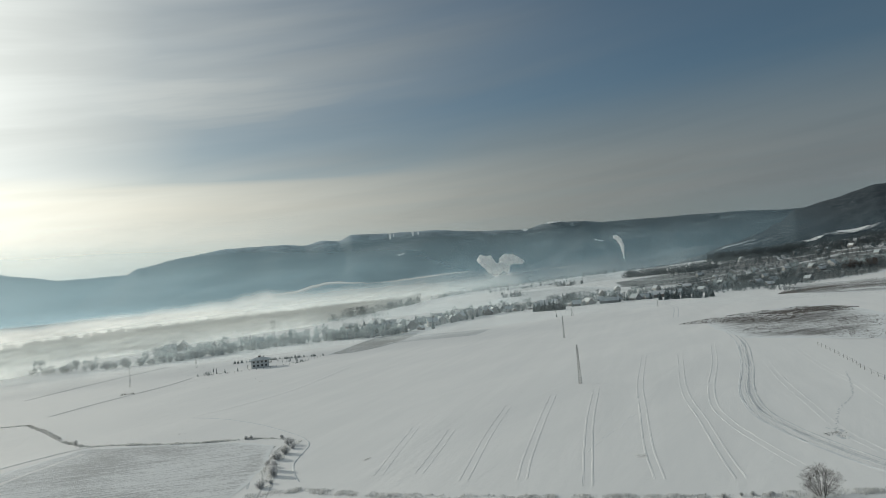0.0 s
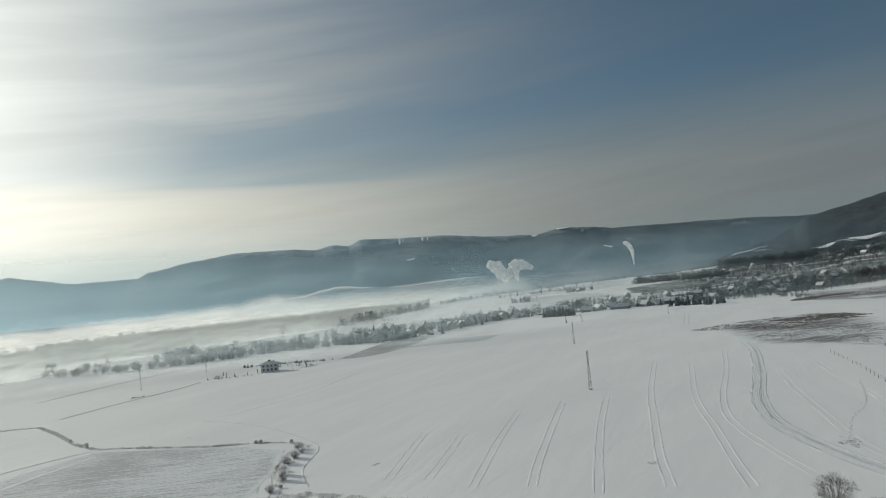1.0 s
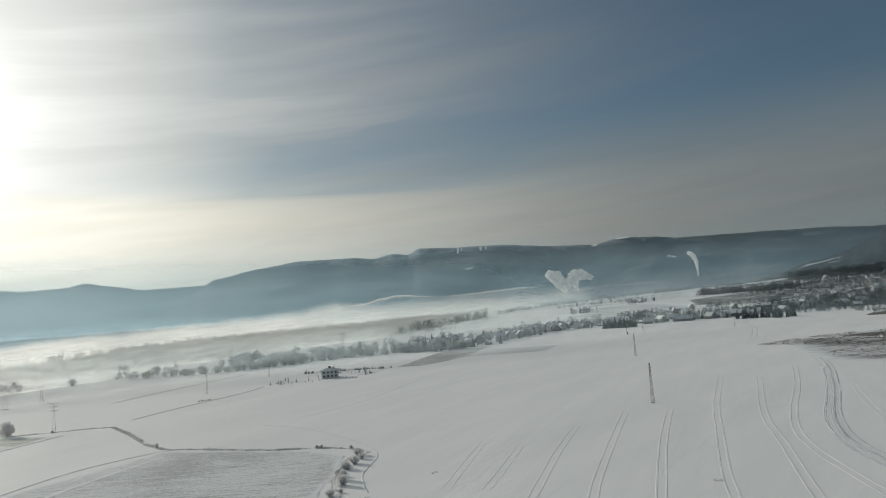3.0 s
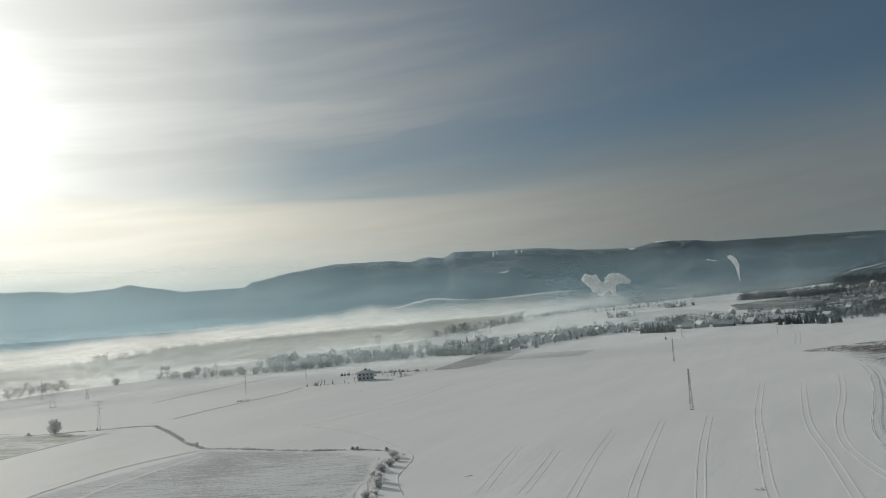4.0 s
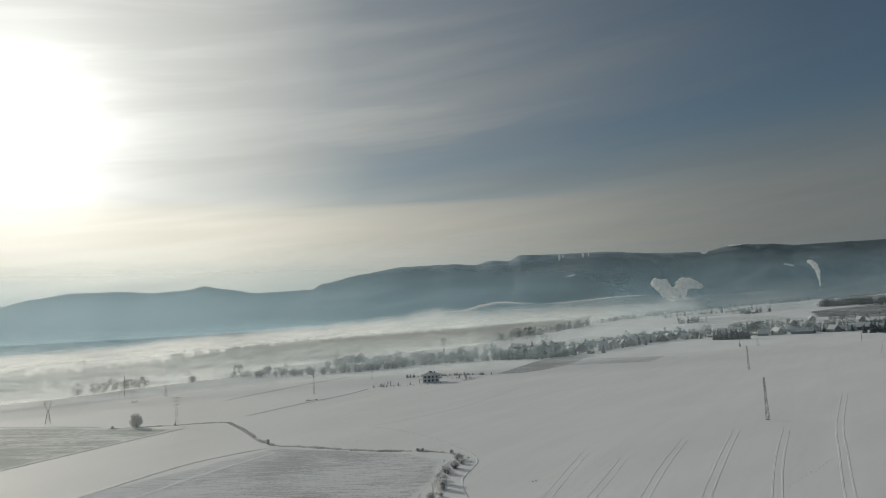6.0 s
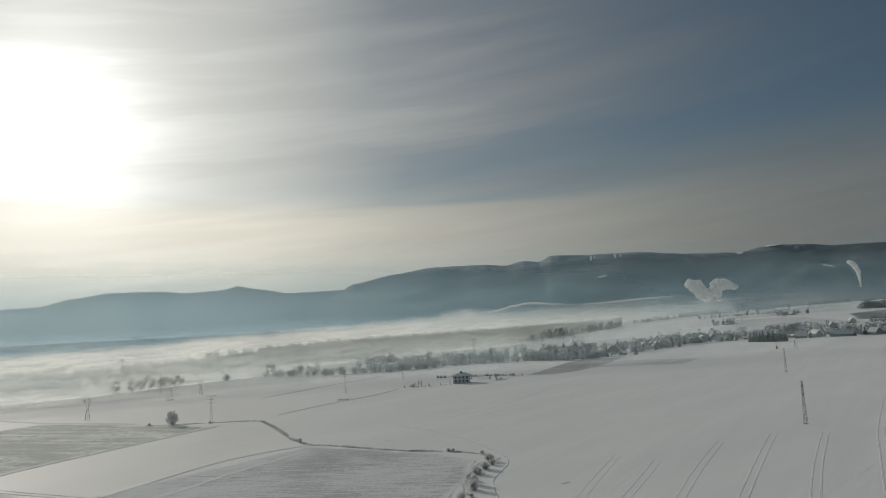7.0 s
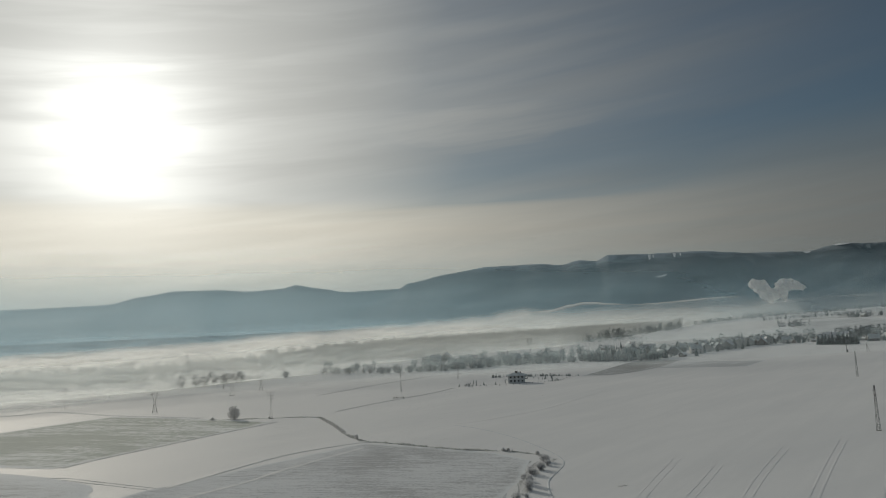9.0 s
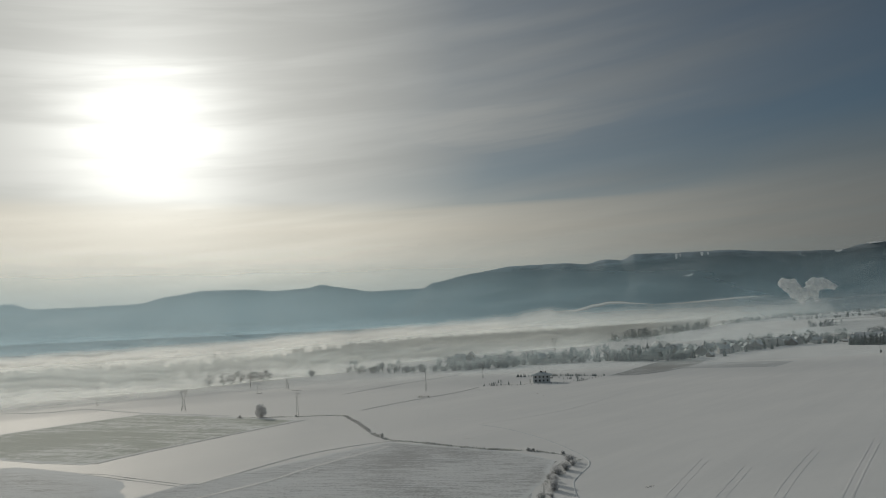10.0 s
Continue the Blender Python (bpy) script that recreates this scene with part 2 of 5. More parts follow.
# ---- the land ----
def build_ground():
    azs = [-180 + i * 4 for i in range(int(135 / 4) + 1)]
    azs = [a for a in azs if a < -45] + [-45 + i * 0.5 for i in range(int(117 / 0.5) + 1)] + [76 + 4 * i for i in range(26)]
    rs = [0.0] + [12 * 1.03 ** i for i in range(204)]
    rs = [r for r in rs if r < 4880] + [4880]
    verts, faces = [], []
    for r in rs:
        for a in azs:
            p = polar(a, r)
            verts.append((p.x, p.y, height(p.x, p.y)))
    n = len(azs)
    for i in range(len(rs) - 1):
        for j in range(n):
            k = (j + 1) % n
            a, b, c, d = i * n + j, i * n + k, (i + 1) * n + k, (i + 1) * n + j
            faces.append((a, d, c, b) if i else (a, d, c))
    ob = sheet("ground", verts, faces, SNOW)
    return tagged(ob, "snow-covered flat fields reaching to the horizon", "ground", kind="structure")


build_ground()


def slope_height(az, u, top, foot, crest, rough):
    """Height of a mountainside at a share u of the way from its foot to its crest."""
    p = polar(az, foot + (crest - foot) * u)
    gully = noise.fractal(Vector((p.x / 420, p.y / 420, 1.7)), 0.9, 2.1, 5)
    z = -12 + (top + 12) * u ** 1.25 + gully * 46 * rough * math.sin(math.pi * min(1, u)) * min(1, max(top, 0) / 150)
    if u >= 1:
        z += noise.noise(Vector((az * 1.3, 0, 5))) * 3.0 * rough + noise.noise(Vector((az * 7, 0, 9))) * 1.0
    return p, min(z, top + 4)


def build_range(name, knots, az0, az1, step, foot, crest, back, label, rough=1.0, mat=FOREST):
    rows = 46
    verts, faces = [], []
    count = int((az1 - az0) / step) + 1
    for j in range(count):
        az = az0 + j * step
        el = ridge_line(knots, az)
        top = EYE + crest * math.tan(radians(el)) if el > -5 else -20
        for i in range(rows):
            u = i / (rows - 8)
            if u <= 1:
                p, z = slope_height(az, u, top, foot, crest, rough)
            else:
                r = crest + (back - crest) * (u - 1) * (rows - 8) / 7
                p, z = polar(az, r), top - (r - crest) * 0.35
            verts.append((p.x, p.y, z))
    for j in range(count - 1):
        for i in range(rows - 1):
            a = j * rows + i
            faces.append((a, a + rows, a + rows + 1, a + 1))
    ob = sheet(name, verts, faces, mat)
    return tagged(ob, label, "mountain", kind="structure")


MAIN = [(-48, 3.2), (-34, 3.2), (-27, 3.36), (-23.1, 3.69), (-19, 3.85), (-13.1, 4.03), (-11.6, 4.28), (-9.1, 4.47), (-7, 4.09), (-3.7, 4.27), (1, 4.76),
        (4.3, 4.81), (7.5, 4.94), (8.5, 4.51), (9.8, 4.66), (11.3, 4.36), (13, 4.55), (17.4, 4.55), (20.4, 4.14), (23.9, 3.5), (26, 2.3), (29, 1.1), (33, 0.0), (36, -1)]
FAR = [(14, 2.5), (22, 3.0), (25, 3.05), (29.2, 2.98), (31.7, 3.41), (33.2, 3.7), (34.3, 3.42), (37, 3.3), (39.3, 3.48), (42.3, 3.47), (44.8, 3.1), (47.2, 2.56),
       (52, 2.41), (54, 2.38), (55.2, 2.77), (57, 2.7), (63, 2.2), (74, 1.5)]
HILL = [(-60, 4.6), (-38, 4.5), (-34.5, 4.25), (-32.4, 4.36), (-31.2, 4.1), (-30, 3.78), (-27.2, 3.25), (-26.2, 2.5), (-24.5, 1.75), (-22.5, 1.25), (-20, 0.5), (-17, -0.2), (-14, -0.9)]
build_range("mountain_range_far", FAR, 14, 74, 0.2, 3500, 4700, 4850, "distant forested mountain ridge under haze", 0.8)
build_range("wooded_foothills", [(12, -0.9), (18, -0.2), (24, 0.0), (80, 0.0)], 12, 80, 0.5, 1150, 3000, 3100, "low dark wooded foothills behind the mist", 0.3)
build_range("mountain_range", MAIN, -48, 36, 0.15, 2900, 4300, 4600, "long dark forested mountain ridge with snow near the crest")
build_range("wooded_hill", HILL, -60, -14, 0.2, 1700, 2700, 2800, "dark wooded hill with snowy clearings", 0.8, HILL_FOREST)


def snow_chute(az, wide, u0, u1, seed, knots=MAIN, foot=2900, crest=4300, rough=1.0):
    """Snow lying in a gully or on a bald top of a ridge."""
    verts, faces = [], []
    for i in range(9):
        u = u0 + (u1 - u0) * i / 8
        half = wide / 2 * (0.35 + 0.65 * i / 8) * (1 + 0.5 * noise.noise(Vector((i * 0.9, seed, 0))))
        mid = az + 0.25 * wide * noise.noise(Vector((i * 0.5, seed, 4)))
        for k in range(5):
            a = mid + half * (k / 2 - 1)
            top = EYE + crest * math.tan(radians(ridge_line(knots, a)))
            p, z = slope_height(a, u, top, foot, crest, rough)
            p = p * (1 - 14 / 4200)
            verts.append((p.x, p.y, z + 3))
    for i in range(8):
        for k in range(4):
            a = i * 5 + k
            faces.append((a, a + 1, a + 6, a + 5))
    tagged(sheet("snow_gully", verts, faces, SNOW), "snow lying in a steep gully of the ridge", "snow", kind="structure")


for az, wide, u0, u1, seed in ((4.3, 0.22, 0.90, 0.975, 1), (4.0, 0.12, 0.93, 0.97, 9), (2.4, 0.26, 0.91, 0.975, 2), (1.95, 0.14, 0.92, 0.97, 3), (-9.2, 1.4, 0.965, 0.992, 4), (-6.9, 0.6, 0.955, 0.985, 5)):
    snow_chute(az, wide, u0, u1, seed)
for az, wide, u0, u1, seed in ((50.4, 0.9, 0.90, 0.925, 11), (47.3, 1.3, 0.955, 0.985, 12), (37.2, 1.0, 0.955, 0.985, 13), (38.2, 0.35, 0.50, 0.52, 14), (36.3, 0.25, 0.48, 0.50, 15)):
    snow_chute(az, wide, u0, u1, seed, FAR, 3500, 4700, 0.8)
for az, wide, u0, u1, seed in ((-28.2, 1.6, 0.56, 0.583, 21), (-30.6, 2.2, 0.585, 0.612, 22), (-31.6, 1.0, 0.535, 0.55, 23)):
    snow_chute(az, wide, u0, u1, seed, HILL, 1700, 2700, 0.8)
for az, wide, u0, u1, seed in ((-12.9, 0.7, 0.60, 0.615, 24), (-12.5, 0.4, 0.61, 0.625, 27), (3.5, 0.9, 0.585, 0.60, 26)):
    snow_chute(az, wide, u0, u1, seed)


def between(knots, v):
    """Smooth value between knots (v, value)."""
    return ridge_line(knots, v)


def mist_sheet(name, far, tops, soft, foot, density, az0, az1, mat, label):
    """Mist standing over the land. Knots by azimuth: its distance, the height in degrees at which it ends, how softly it
    thins out there, the height in metres at which it has lifted off the ground, and its thickness."""
    verts, faces, alphas = [], [], []
    rows = 26
    count = int((az1 - az0) / 0.5) + 1
    for j in range(count):
        az = az0 + j * 0.5
        r, top, ease = between(far, az), between(tops, az), between(soft, az)
        top += 0.10 * noise.noise(Vector((az * 0.35, r * 0.01, 2))) + 0.05 * noise.noise(Vector((az * 1.4, r * 0.01, 5)))
        ztop = EYE + r * math.tan(radians(top + ease * 0.5))
        lift = between(foot, az)
        for i in range(rows):
            z = -2 + (ztop + 2) * i / (rows - 1)
            p = polar(az, r + 8 * noise.noise(Vector((j * 0.1, i * 0.3, r))))
            el = math.degrees(math.atan2(z - EYE, r))
            verts.append((p.x, p.y, z + height(p.x, p.y)))
            low = smooth01(0, lift, z) if lift else 1.0
            ends = smooth01(az0, az0 + 5, az) * (1 - smooth01(az1 - 4, az1, az))
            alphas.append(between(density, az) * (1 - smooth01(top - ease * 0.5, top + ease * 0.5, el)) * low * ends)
    for j in range(count - 1):
        for i in range(rows - 1):
            a = j * rows + i
            faces.append((a, a + rows, a + rows + 1, a + 1))
    ob = sheet(name, verts, faces, mat)
    layer = ob.data.attributes.new("thickness", "FLOAT", "POINT")
    layer.data.foreach_set("value", alphas)
    return tagged(ob, label, "mist", kind="stuff")


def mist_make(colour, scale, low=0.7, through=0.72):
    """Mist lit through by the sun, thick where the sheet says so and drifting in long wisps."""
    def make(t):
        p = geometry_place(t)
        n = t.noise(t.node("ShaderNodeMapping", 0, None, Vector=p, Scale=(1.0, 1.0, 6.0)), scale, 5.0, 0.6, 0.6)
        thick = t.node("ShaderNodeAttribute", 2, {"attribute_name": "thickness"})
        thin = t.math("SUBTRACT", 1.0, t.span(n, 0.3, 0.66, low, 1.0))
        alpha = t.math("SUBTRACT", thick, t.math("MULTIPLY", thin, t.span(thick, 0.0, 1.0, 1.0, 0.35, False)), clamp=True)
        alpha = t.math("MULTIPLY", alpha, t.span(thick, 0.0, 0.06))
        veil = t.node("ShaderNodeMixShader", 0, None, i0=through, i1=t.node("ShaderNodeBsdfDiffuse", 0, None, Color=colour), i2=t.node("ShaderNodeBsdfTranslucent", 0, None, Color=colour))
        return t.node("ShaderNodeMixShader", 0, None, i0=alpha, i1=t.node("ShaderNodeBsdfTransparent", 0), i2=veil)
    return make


MIST = rgb(0.955, 0.95, 0.92)
PALE = rgb(0.90, 0.935, 0.915)
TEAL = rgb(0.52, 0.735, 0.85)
BANK_MIST = material("white_valley_mist", mist_make(MIST, 0.003, 0.86))
GROUND_MIST = material("thin_ground_mist", mist_make(PALE, 0.004, 0.93))
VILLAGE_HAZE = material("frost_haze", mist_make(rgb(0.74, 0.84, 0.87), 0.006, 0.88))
GLARE_VEIL = material("sun_glare_veil", mist_make(rgb(0.96, 0.95, 0.92), 0.004, 0.97, 0.9))
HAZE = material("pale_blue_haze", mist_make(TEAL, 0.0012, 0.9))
# how far off the wooded valley floor begins and ends, by azimuth
WOOD_NEAR = [(-8, 2350), (-3, 2250), (-0.3, 2130), (2.3, 1850), (7, 1430), (12, 1080), (20, 960), (26, 860), (33, 720), (45, 650), (60, 640), (85, 640)]
WOOD_FAR = [(-8, 2480), (-0.3, 2400), (2.3, 2280), (7, 2050), (12, 1750), (20, 1450), (26, 1250), (33, 1020), (45, 900), (60, 880), (85, 880)]
BANK_FAR = [(az, r + 60) for az, r in WOOD_FAR]
mist_sheet("mist_bank", BANK_FAR,
           [(-24, 0.35), (-14, 0.45), (-8, 0.35), (-2, 0.45), (4, 0.5), (9, 0.45), (12.5, 0.5), (13.6, 0.65), (14.6, 0.8), (16.2, 0.6), (18, 0.3), (22, 0.1), (26, 0.0), (33, -0.3), (40, -0.62), (48, -0.8), (56, -0.95), (85, -1.0)],
           [(-24, 1.8), (-6, 1.5), (4, 1.4), (12, 1.3), (16, 1.3), (20, 1.0), (26, 0.85), (33, 0.8), (85, 0.75)], [(-24, 0), (85, 0)],
           [(-24, 0.14), (-12, 0.22), (-4, 0.36), (6, 0.5), (14, 0.62), (20, 0.8), (30, 0.93), (85, 0.95)], -24, 85, BANK_MIST, "bank of white mist along the foot of the mountains")
mist_sheet("valley_mist", [(az, r - 120) for az, r in WOOD_NEAR],
           [(-8, 0.0), (0, -0.1), (8, -0.1), (14, -0.2), (22, -0.5), (31, -1.0), (40, -1.45), (48, -1.65), (85, -1.8)], [(-8, 1.0), (20, 1.0), (30, 0.9), (85, 0.8)], [(-8, 0), (85, 0)],
           [(-8, 0.22), (2, 0.34), (8, 0.40), (16, 0.40), (26, 0.44), (38, 0.5), (50, 0.58), (85, 0.6)], -8, 85, GROUND_MIST, "thin white ground mist drifting between the trees")
mist_sheet("valley_mist", [(0, 1150), (8, 800), (14, 730), (24, 690), (33, 640), (85, 600)],
           [(0, -1.0), (14, -1.4), (24, -1.7), (33, -2.1), (85, -2.5)], [(0, 1.0), (85, 0.9)], [(0, 0), (85, 0)],
           [(0, 0.06), (10, 0.14), (20, 0.22), (30, 0.25), (38, 0.22), (85, 0.25)], 0, 85, GROUND_MIST, "thin white ground mist drifting between the trees")
mist_sheet("field_mist", [(8, 500), (24, 470), (85, 430)], [(8, -3.0), (24, -2.9), (40, -3.2), (85, -3.4)], [(8, 1.0), (85, 1.0)], [(8, 3), (85, 3)],
           [(8, 0.04), (20, 0.1), (28, 0.15), (40, 0.22), (50, 0.3), (85, 0.32)], 8, 85, GROUND_MIST, "light mist over the snowy fields")
# Added sheet: lens glare from the low sun, built as a bright veil.
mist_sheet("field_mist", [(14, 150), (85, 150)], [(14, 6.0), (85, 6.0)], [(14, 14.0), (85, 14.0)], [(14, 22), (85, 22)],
           [(14, 0.0), (26, 0.05), (36, 0.09), (46, 0.13), (85, 0.15)], 14, 85, GLARE_VEIL, "faint see-through sheet added for the glare towards the low sun")
# Aerial haze put into blue-tinted sheets, mostly thicker towards the sunny side.
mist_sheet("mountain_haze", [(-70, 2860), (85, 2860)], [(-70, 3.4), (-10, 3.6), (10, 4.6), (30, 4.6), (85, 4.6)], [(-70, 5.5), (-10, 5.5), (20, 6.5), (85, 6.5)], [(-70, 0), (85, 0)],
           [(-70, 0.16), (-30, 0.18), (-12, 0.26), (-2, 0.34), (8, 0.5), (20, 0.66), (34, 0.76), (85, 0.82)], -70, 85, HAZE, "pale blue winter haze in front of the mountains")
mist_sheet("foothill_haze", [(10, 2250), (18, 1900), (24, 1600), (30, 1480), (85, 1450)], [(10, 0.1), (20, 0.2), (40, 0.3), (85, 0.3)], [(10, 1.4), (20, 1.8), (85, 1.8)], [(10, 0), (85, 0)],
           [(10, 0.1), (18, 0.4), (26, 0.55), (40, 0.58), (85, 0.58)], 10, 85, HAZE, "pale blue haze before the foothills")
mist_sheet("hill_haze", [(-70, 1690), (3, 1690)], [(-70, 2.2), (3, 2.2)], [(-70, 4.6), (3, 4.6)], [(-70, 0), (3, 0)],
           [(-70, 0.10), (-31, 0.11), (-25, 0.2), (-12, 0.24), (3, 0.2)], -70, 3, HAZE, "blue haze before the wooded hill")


# Haze of distance put into tinted sheets that pale village and farms.
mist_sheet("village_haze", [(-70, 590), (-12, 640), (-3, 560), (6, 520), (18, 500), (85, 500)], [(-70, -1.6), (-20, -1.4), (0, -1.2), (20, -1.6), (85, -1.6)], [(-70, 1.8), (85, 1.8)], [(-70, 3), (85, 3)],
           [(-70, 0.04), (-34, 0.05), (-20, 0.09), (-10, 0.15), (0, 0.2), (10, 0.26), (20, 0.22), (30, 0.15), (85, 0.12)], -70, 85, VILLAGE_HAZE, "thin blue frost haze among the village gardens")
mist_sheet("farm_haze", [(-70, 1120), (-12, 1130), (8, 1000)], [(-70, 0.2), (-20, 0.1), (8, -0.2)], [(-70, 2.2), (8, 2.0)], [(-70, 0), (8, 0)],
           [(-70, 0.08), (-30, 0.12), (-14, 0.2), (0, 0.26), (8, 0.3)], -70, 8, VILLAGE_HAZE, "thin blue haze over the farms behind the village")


def mist_streak(line, r, label):
    """One thin streak of mist: a soft ribbon through (azimuth, degrees up, half height in degrees, thickness)."""
    verts, faces, alphas = [], [], []
    steps = 12 * (len(line) - 1)
    cols = [[(row[0], row[k]) for row in line] for k in (1, 2, 3)]
    for j in range(steps + 1):
        az = line[0][0] + (line[-1][0] - line[0][0]) * j / steps
        el, half, thick = (between(c, az) for c in cols)
        el += 0.05 * noise.noise(Vector((az * 1.3, 1, r)))
        for i, (s, k) in enumerate(((-3.4, 0), (-2.0, 0.3), (-0.8, 0.75), (0, 1), (0.5, 0.6), (1, 0))):
            verts.append(tuple(polar(az, r, EYE + r * math.tan(radians(el + half * s)))))
            alphas.append(thick * k * smooth01(0, 6, min(j, steps - j)))
    for j in range(steps):
        for i in range(5):
            a = j * 6 + i
            faces.append((a, a + 6, a + 7, a + 1))
    ob = sheet("mist_streak", verts, faces, BANK_MIST)
    layer = ob.data.attributes.new("thickness", "FLOAT", "POINT")
    layer.data.foreach_set("value", alphas)
    return tagged(ob, label, "mist", kind="stuff")


mist_streak([(-3, 1.05, 0.05, 0.2), (-0.5, 1.07, 0.06, 0.5), (2.0, 0.95, 0.07, 0.6), (3.7, 0.87, 0.07, 0.5), (6.0, 0.84, 0.05, 0.35), (7.4, 0.98, 0.07, 0.55), (9.0, 1.17, 0.09, 0.75), (10, 1.17, 0.09, 0.75), (10.9, 1.02, 0.1, 0.8), (12.4, 0.68, 0.1, 0.7), (14, 0.62, 0.1, 0.5), (15.6, 0.6, 0.1, 0.2)], 2600, "thin white streak of mist under the slope")
mist_streak([(-13, 0.75, 0.06, 0.2), (-9, 0.7, 0.07, 0.35), (-6, 0.62, 0.08, 0.35), (-2, 0.5, 0.08, 0.25)], 2550, "faint streak of smoky mist behind the village")


# ---- materials of the things ----
def mottled(dark, light, scale=1.5, rough=0.85, bump=0.4, dist=0.05, metal=0.0, spread=0.25, lo=0.3, hi=0.7):
    def make(t):
        grain = t.noise(t.place, scale, 5.0, 0.6)
        col = t.mix(t.span(grain, lo, hi), rgb(*dark), rgb(*light))
        shade = t.node("ShaderNodeObjectInfo", 5)
        col = t.mix(spread, col, t.mix(shade, rgb(dark[0] * 0.6, dark[1] * 0.6, dark[2] * 0.6), rgb(*light)))
        return bsdf(t, col, rough, grain, bump, dist, metal)
    return make


def twig_make(dark, light, lo=0.35, hi=0.65, scale=0.9, spread=0.3):
    """Twigs and needles, some of them thick with hoarfrost."""
    def make(t):
        isle = t.node("ShaderNodeNewGeometry", 8)
        n = t.noise(t.place, scale, 3.0, 0.6)
        broad = t.noise(t.place, 0.11, 2.0, 0.5)
        f = t.math("ADD", t.math("ADD", t.math("MULTIPLY", isle, 0.36), t.math("MULTIPLY", n, 0.3)), t.math("MULTIPLY", broad, 0.34))
        col = t.mix(t.span(f, lo, hi), rgb(*dark), rgb(*light))
        each = t.node("ShaderNodeObjectInfo", 5)
        col = t.mix(spread, col, t.mix(each, rgb(*dark), rgb(*light)))
        a = bsdf(t, col, 0.9)
        b = t.node("ShaderNodeBsdfTranslucent", 0, None, Color=col)
        return t.node("ShaderNodeMixShader", 0, None, i0=0.5, i1=a, i2=b)
    return make


BARK = material("frosted_bark", mottled((0.05, 0.045, 0.04), (0.20, 0.20, 0.20), 2.0))
FROST_BARK = material("hoarfrost_bark", mottled((0.22, 0.215, 0.21), (0.50, 0.51, 0.51), 2.0))
FROST = material("frosted_twigs", twig_make((0.22, 0.27, 0.28), (0.66, 0.73, 0.735)))
FROST_THICK = material("thick_hoarfrost_twigs", twig_make((0.58, 0.58, 0.58), (0.92, 0.92, 0.92)))
TWIG_BROWN = material("bare_brown_twigs", twig_make((0.035, 0.03, 0.027), (0.18, 0.165, 0.155)))
GREY_TWIG = material("grey_twigs", twig_make((0.05, 0.064, 0.068), (0.25, 0.29, 0.30)))
VALLEY_TWIG = material("grey_valley_twigs", twig_make((0.15, 0.172, 0.172), (0.31, 0.34, 0.34), 0.3, 0.8))
NEEDLES = material("frosted_needles", twig_make((0.035, 0.058, 0.066), (0.36, 0.43, 0.45), 0.3, 0.75))
GRASS = material("frosted_grass", twig_make((0.40, 0.40, 0.385), (0.84, 0.845, 0.84)))
HEATH = material("dry_heather", twig_make((0.07, 0.06, 0.053), (0.34, 0.32, 0.30)))
DARK_WOOD = material("dark_wood_twigs", twig_make((0.05, 0.062, 0.066), (0.12, 0.14, 0.148)))
STEEL = material("galvanised_steel", mottled((0.09, 0.092, 0.095), (0.21, 0.21, 0.205), 1.0, 0.55, 0.2, 0.01, 0.6))
CONCRETE = material("weathered_concrete", mottled((0.20, 0.20, 0.19), (0.38, 0.37, 0.35), 0.7))
WOOD = material("grey_weathered_wood", mottled((0.07, 0.06, 0.05), (0.18, 0.16, 0.14), 3.0))
GLASS = material("window_glass", lambda t: bsdf(t, rgb(0.02, 0.025, 0.03), 0.08))
FRAME = material("white_window_frame", mottled((0.5, 0.5, 0.48), (0.7, 0.7, 0.68), 2.0))
VILLA_WALL = material("pale_villa_plaster", mottled((0.62, 0.64, 0.63), (0.76, 0.77, 0.76), 0.5))
PLASTERS = [material("cream_plaster", mottled((0.36, 0.35, 0.32), (0.50, 0.49, 0.46), 0.5)),
            material("grey_plaster", mottled((0.20, 0.21, 0.21), (0.34, 0.34, 0.34), 0.5)),
            material("white_plaster", mottled((0.45, 0.45, 0.44), (0.62, 0.62, 0.60), 0.5)),
            material("brown_brick_wall", mottled((0.15, 0.125, 0.11), (0.26, 0.225, 0.20), 0.6))]
ROOF_SNOW = material("snow_on_roof", mottled((0.60, 0.62, 0.63), (0.82, 0.83, 0.83), 0.35, 0.8, 0.5, 0.1))
ROOF_TILE = material("frosted_roof_tiles", mottled((0.30, 0.34, 0.355), (0.60, 0.65, 0.665), 0.35, 0.8, 0.5, 0.1))
PACKED = material("packed_snow", mottled((0.58, 0.60, 0.61), (0.76, 0.77, 0.77), 0.5, 0.8, 0.5, 0.15))
ROUGH_SNOW = material("crumbled_snow", mottled((0.46, 0.46, 0.45), (0.74, 0.745, 0.74), 1.2, 0.85, 0.7, 0.2, 0.0, 0.1))
DITCH = material("dark_ditch_grass", mottled((0.36, 0.36, 0.35), (0.74, 0.745, 0.74), 0.6))


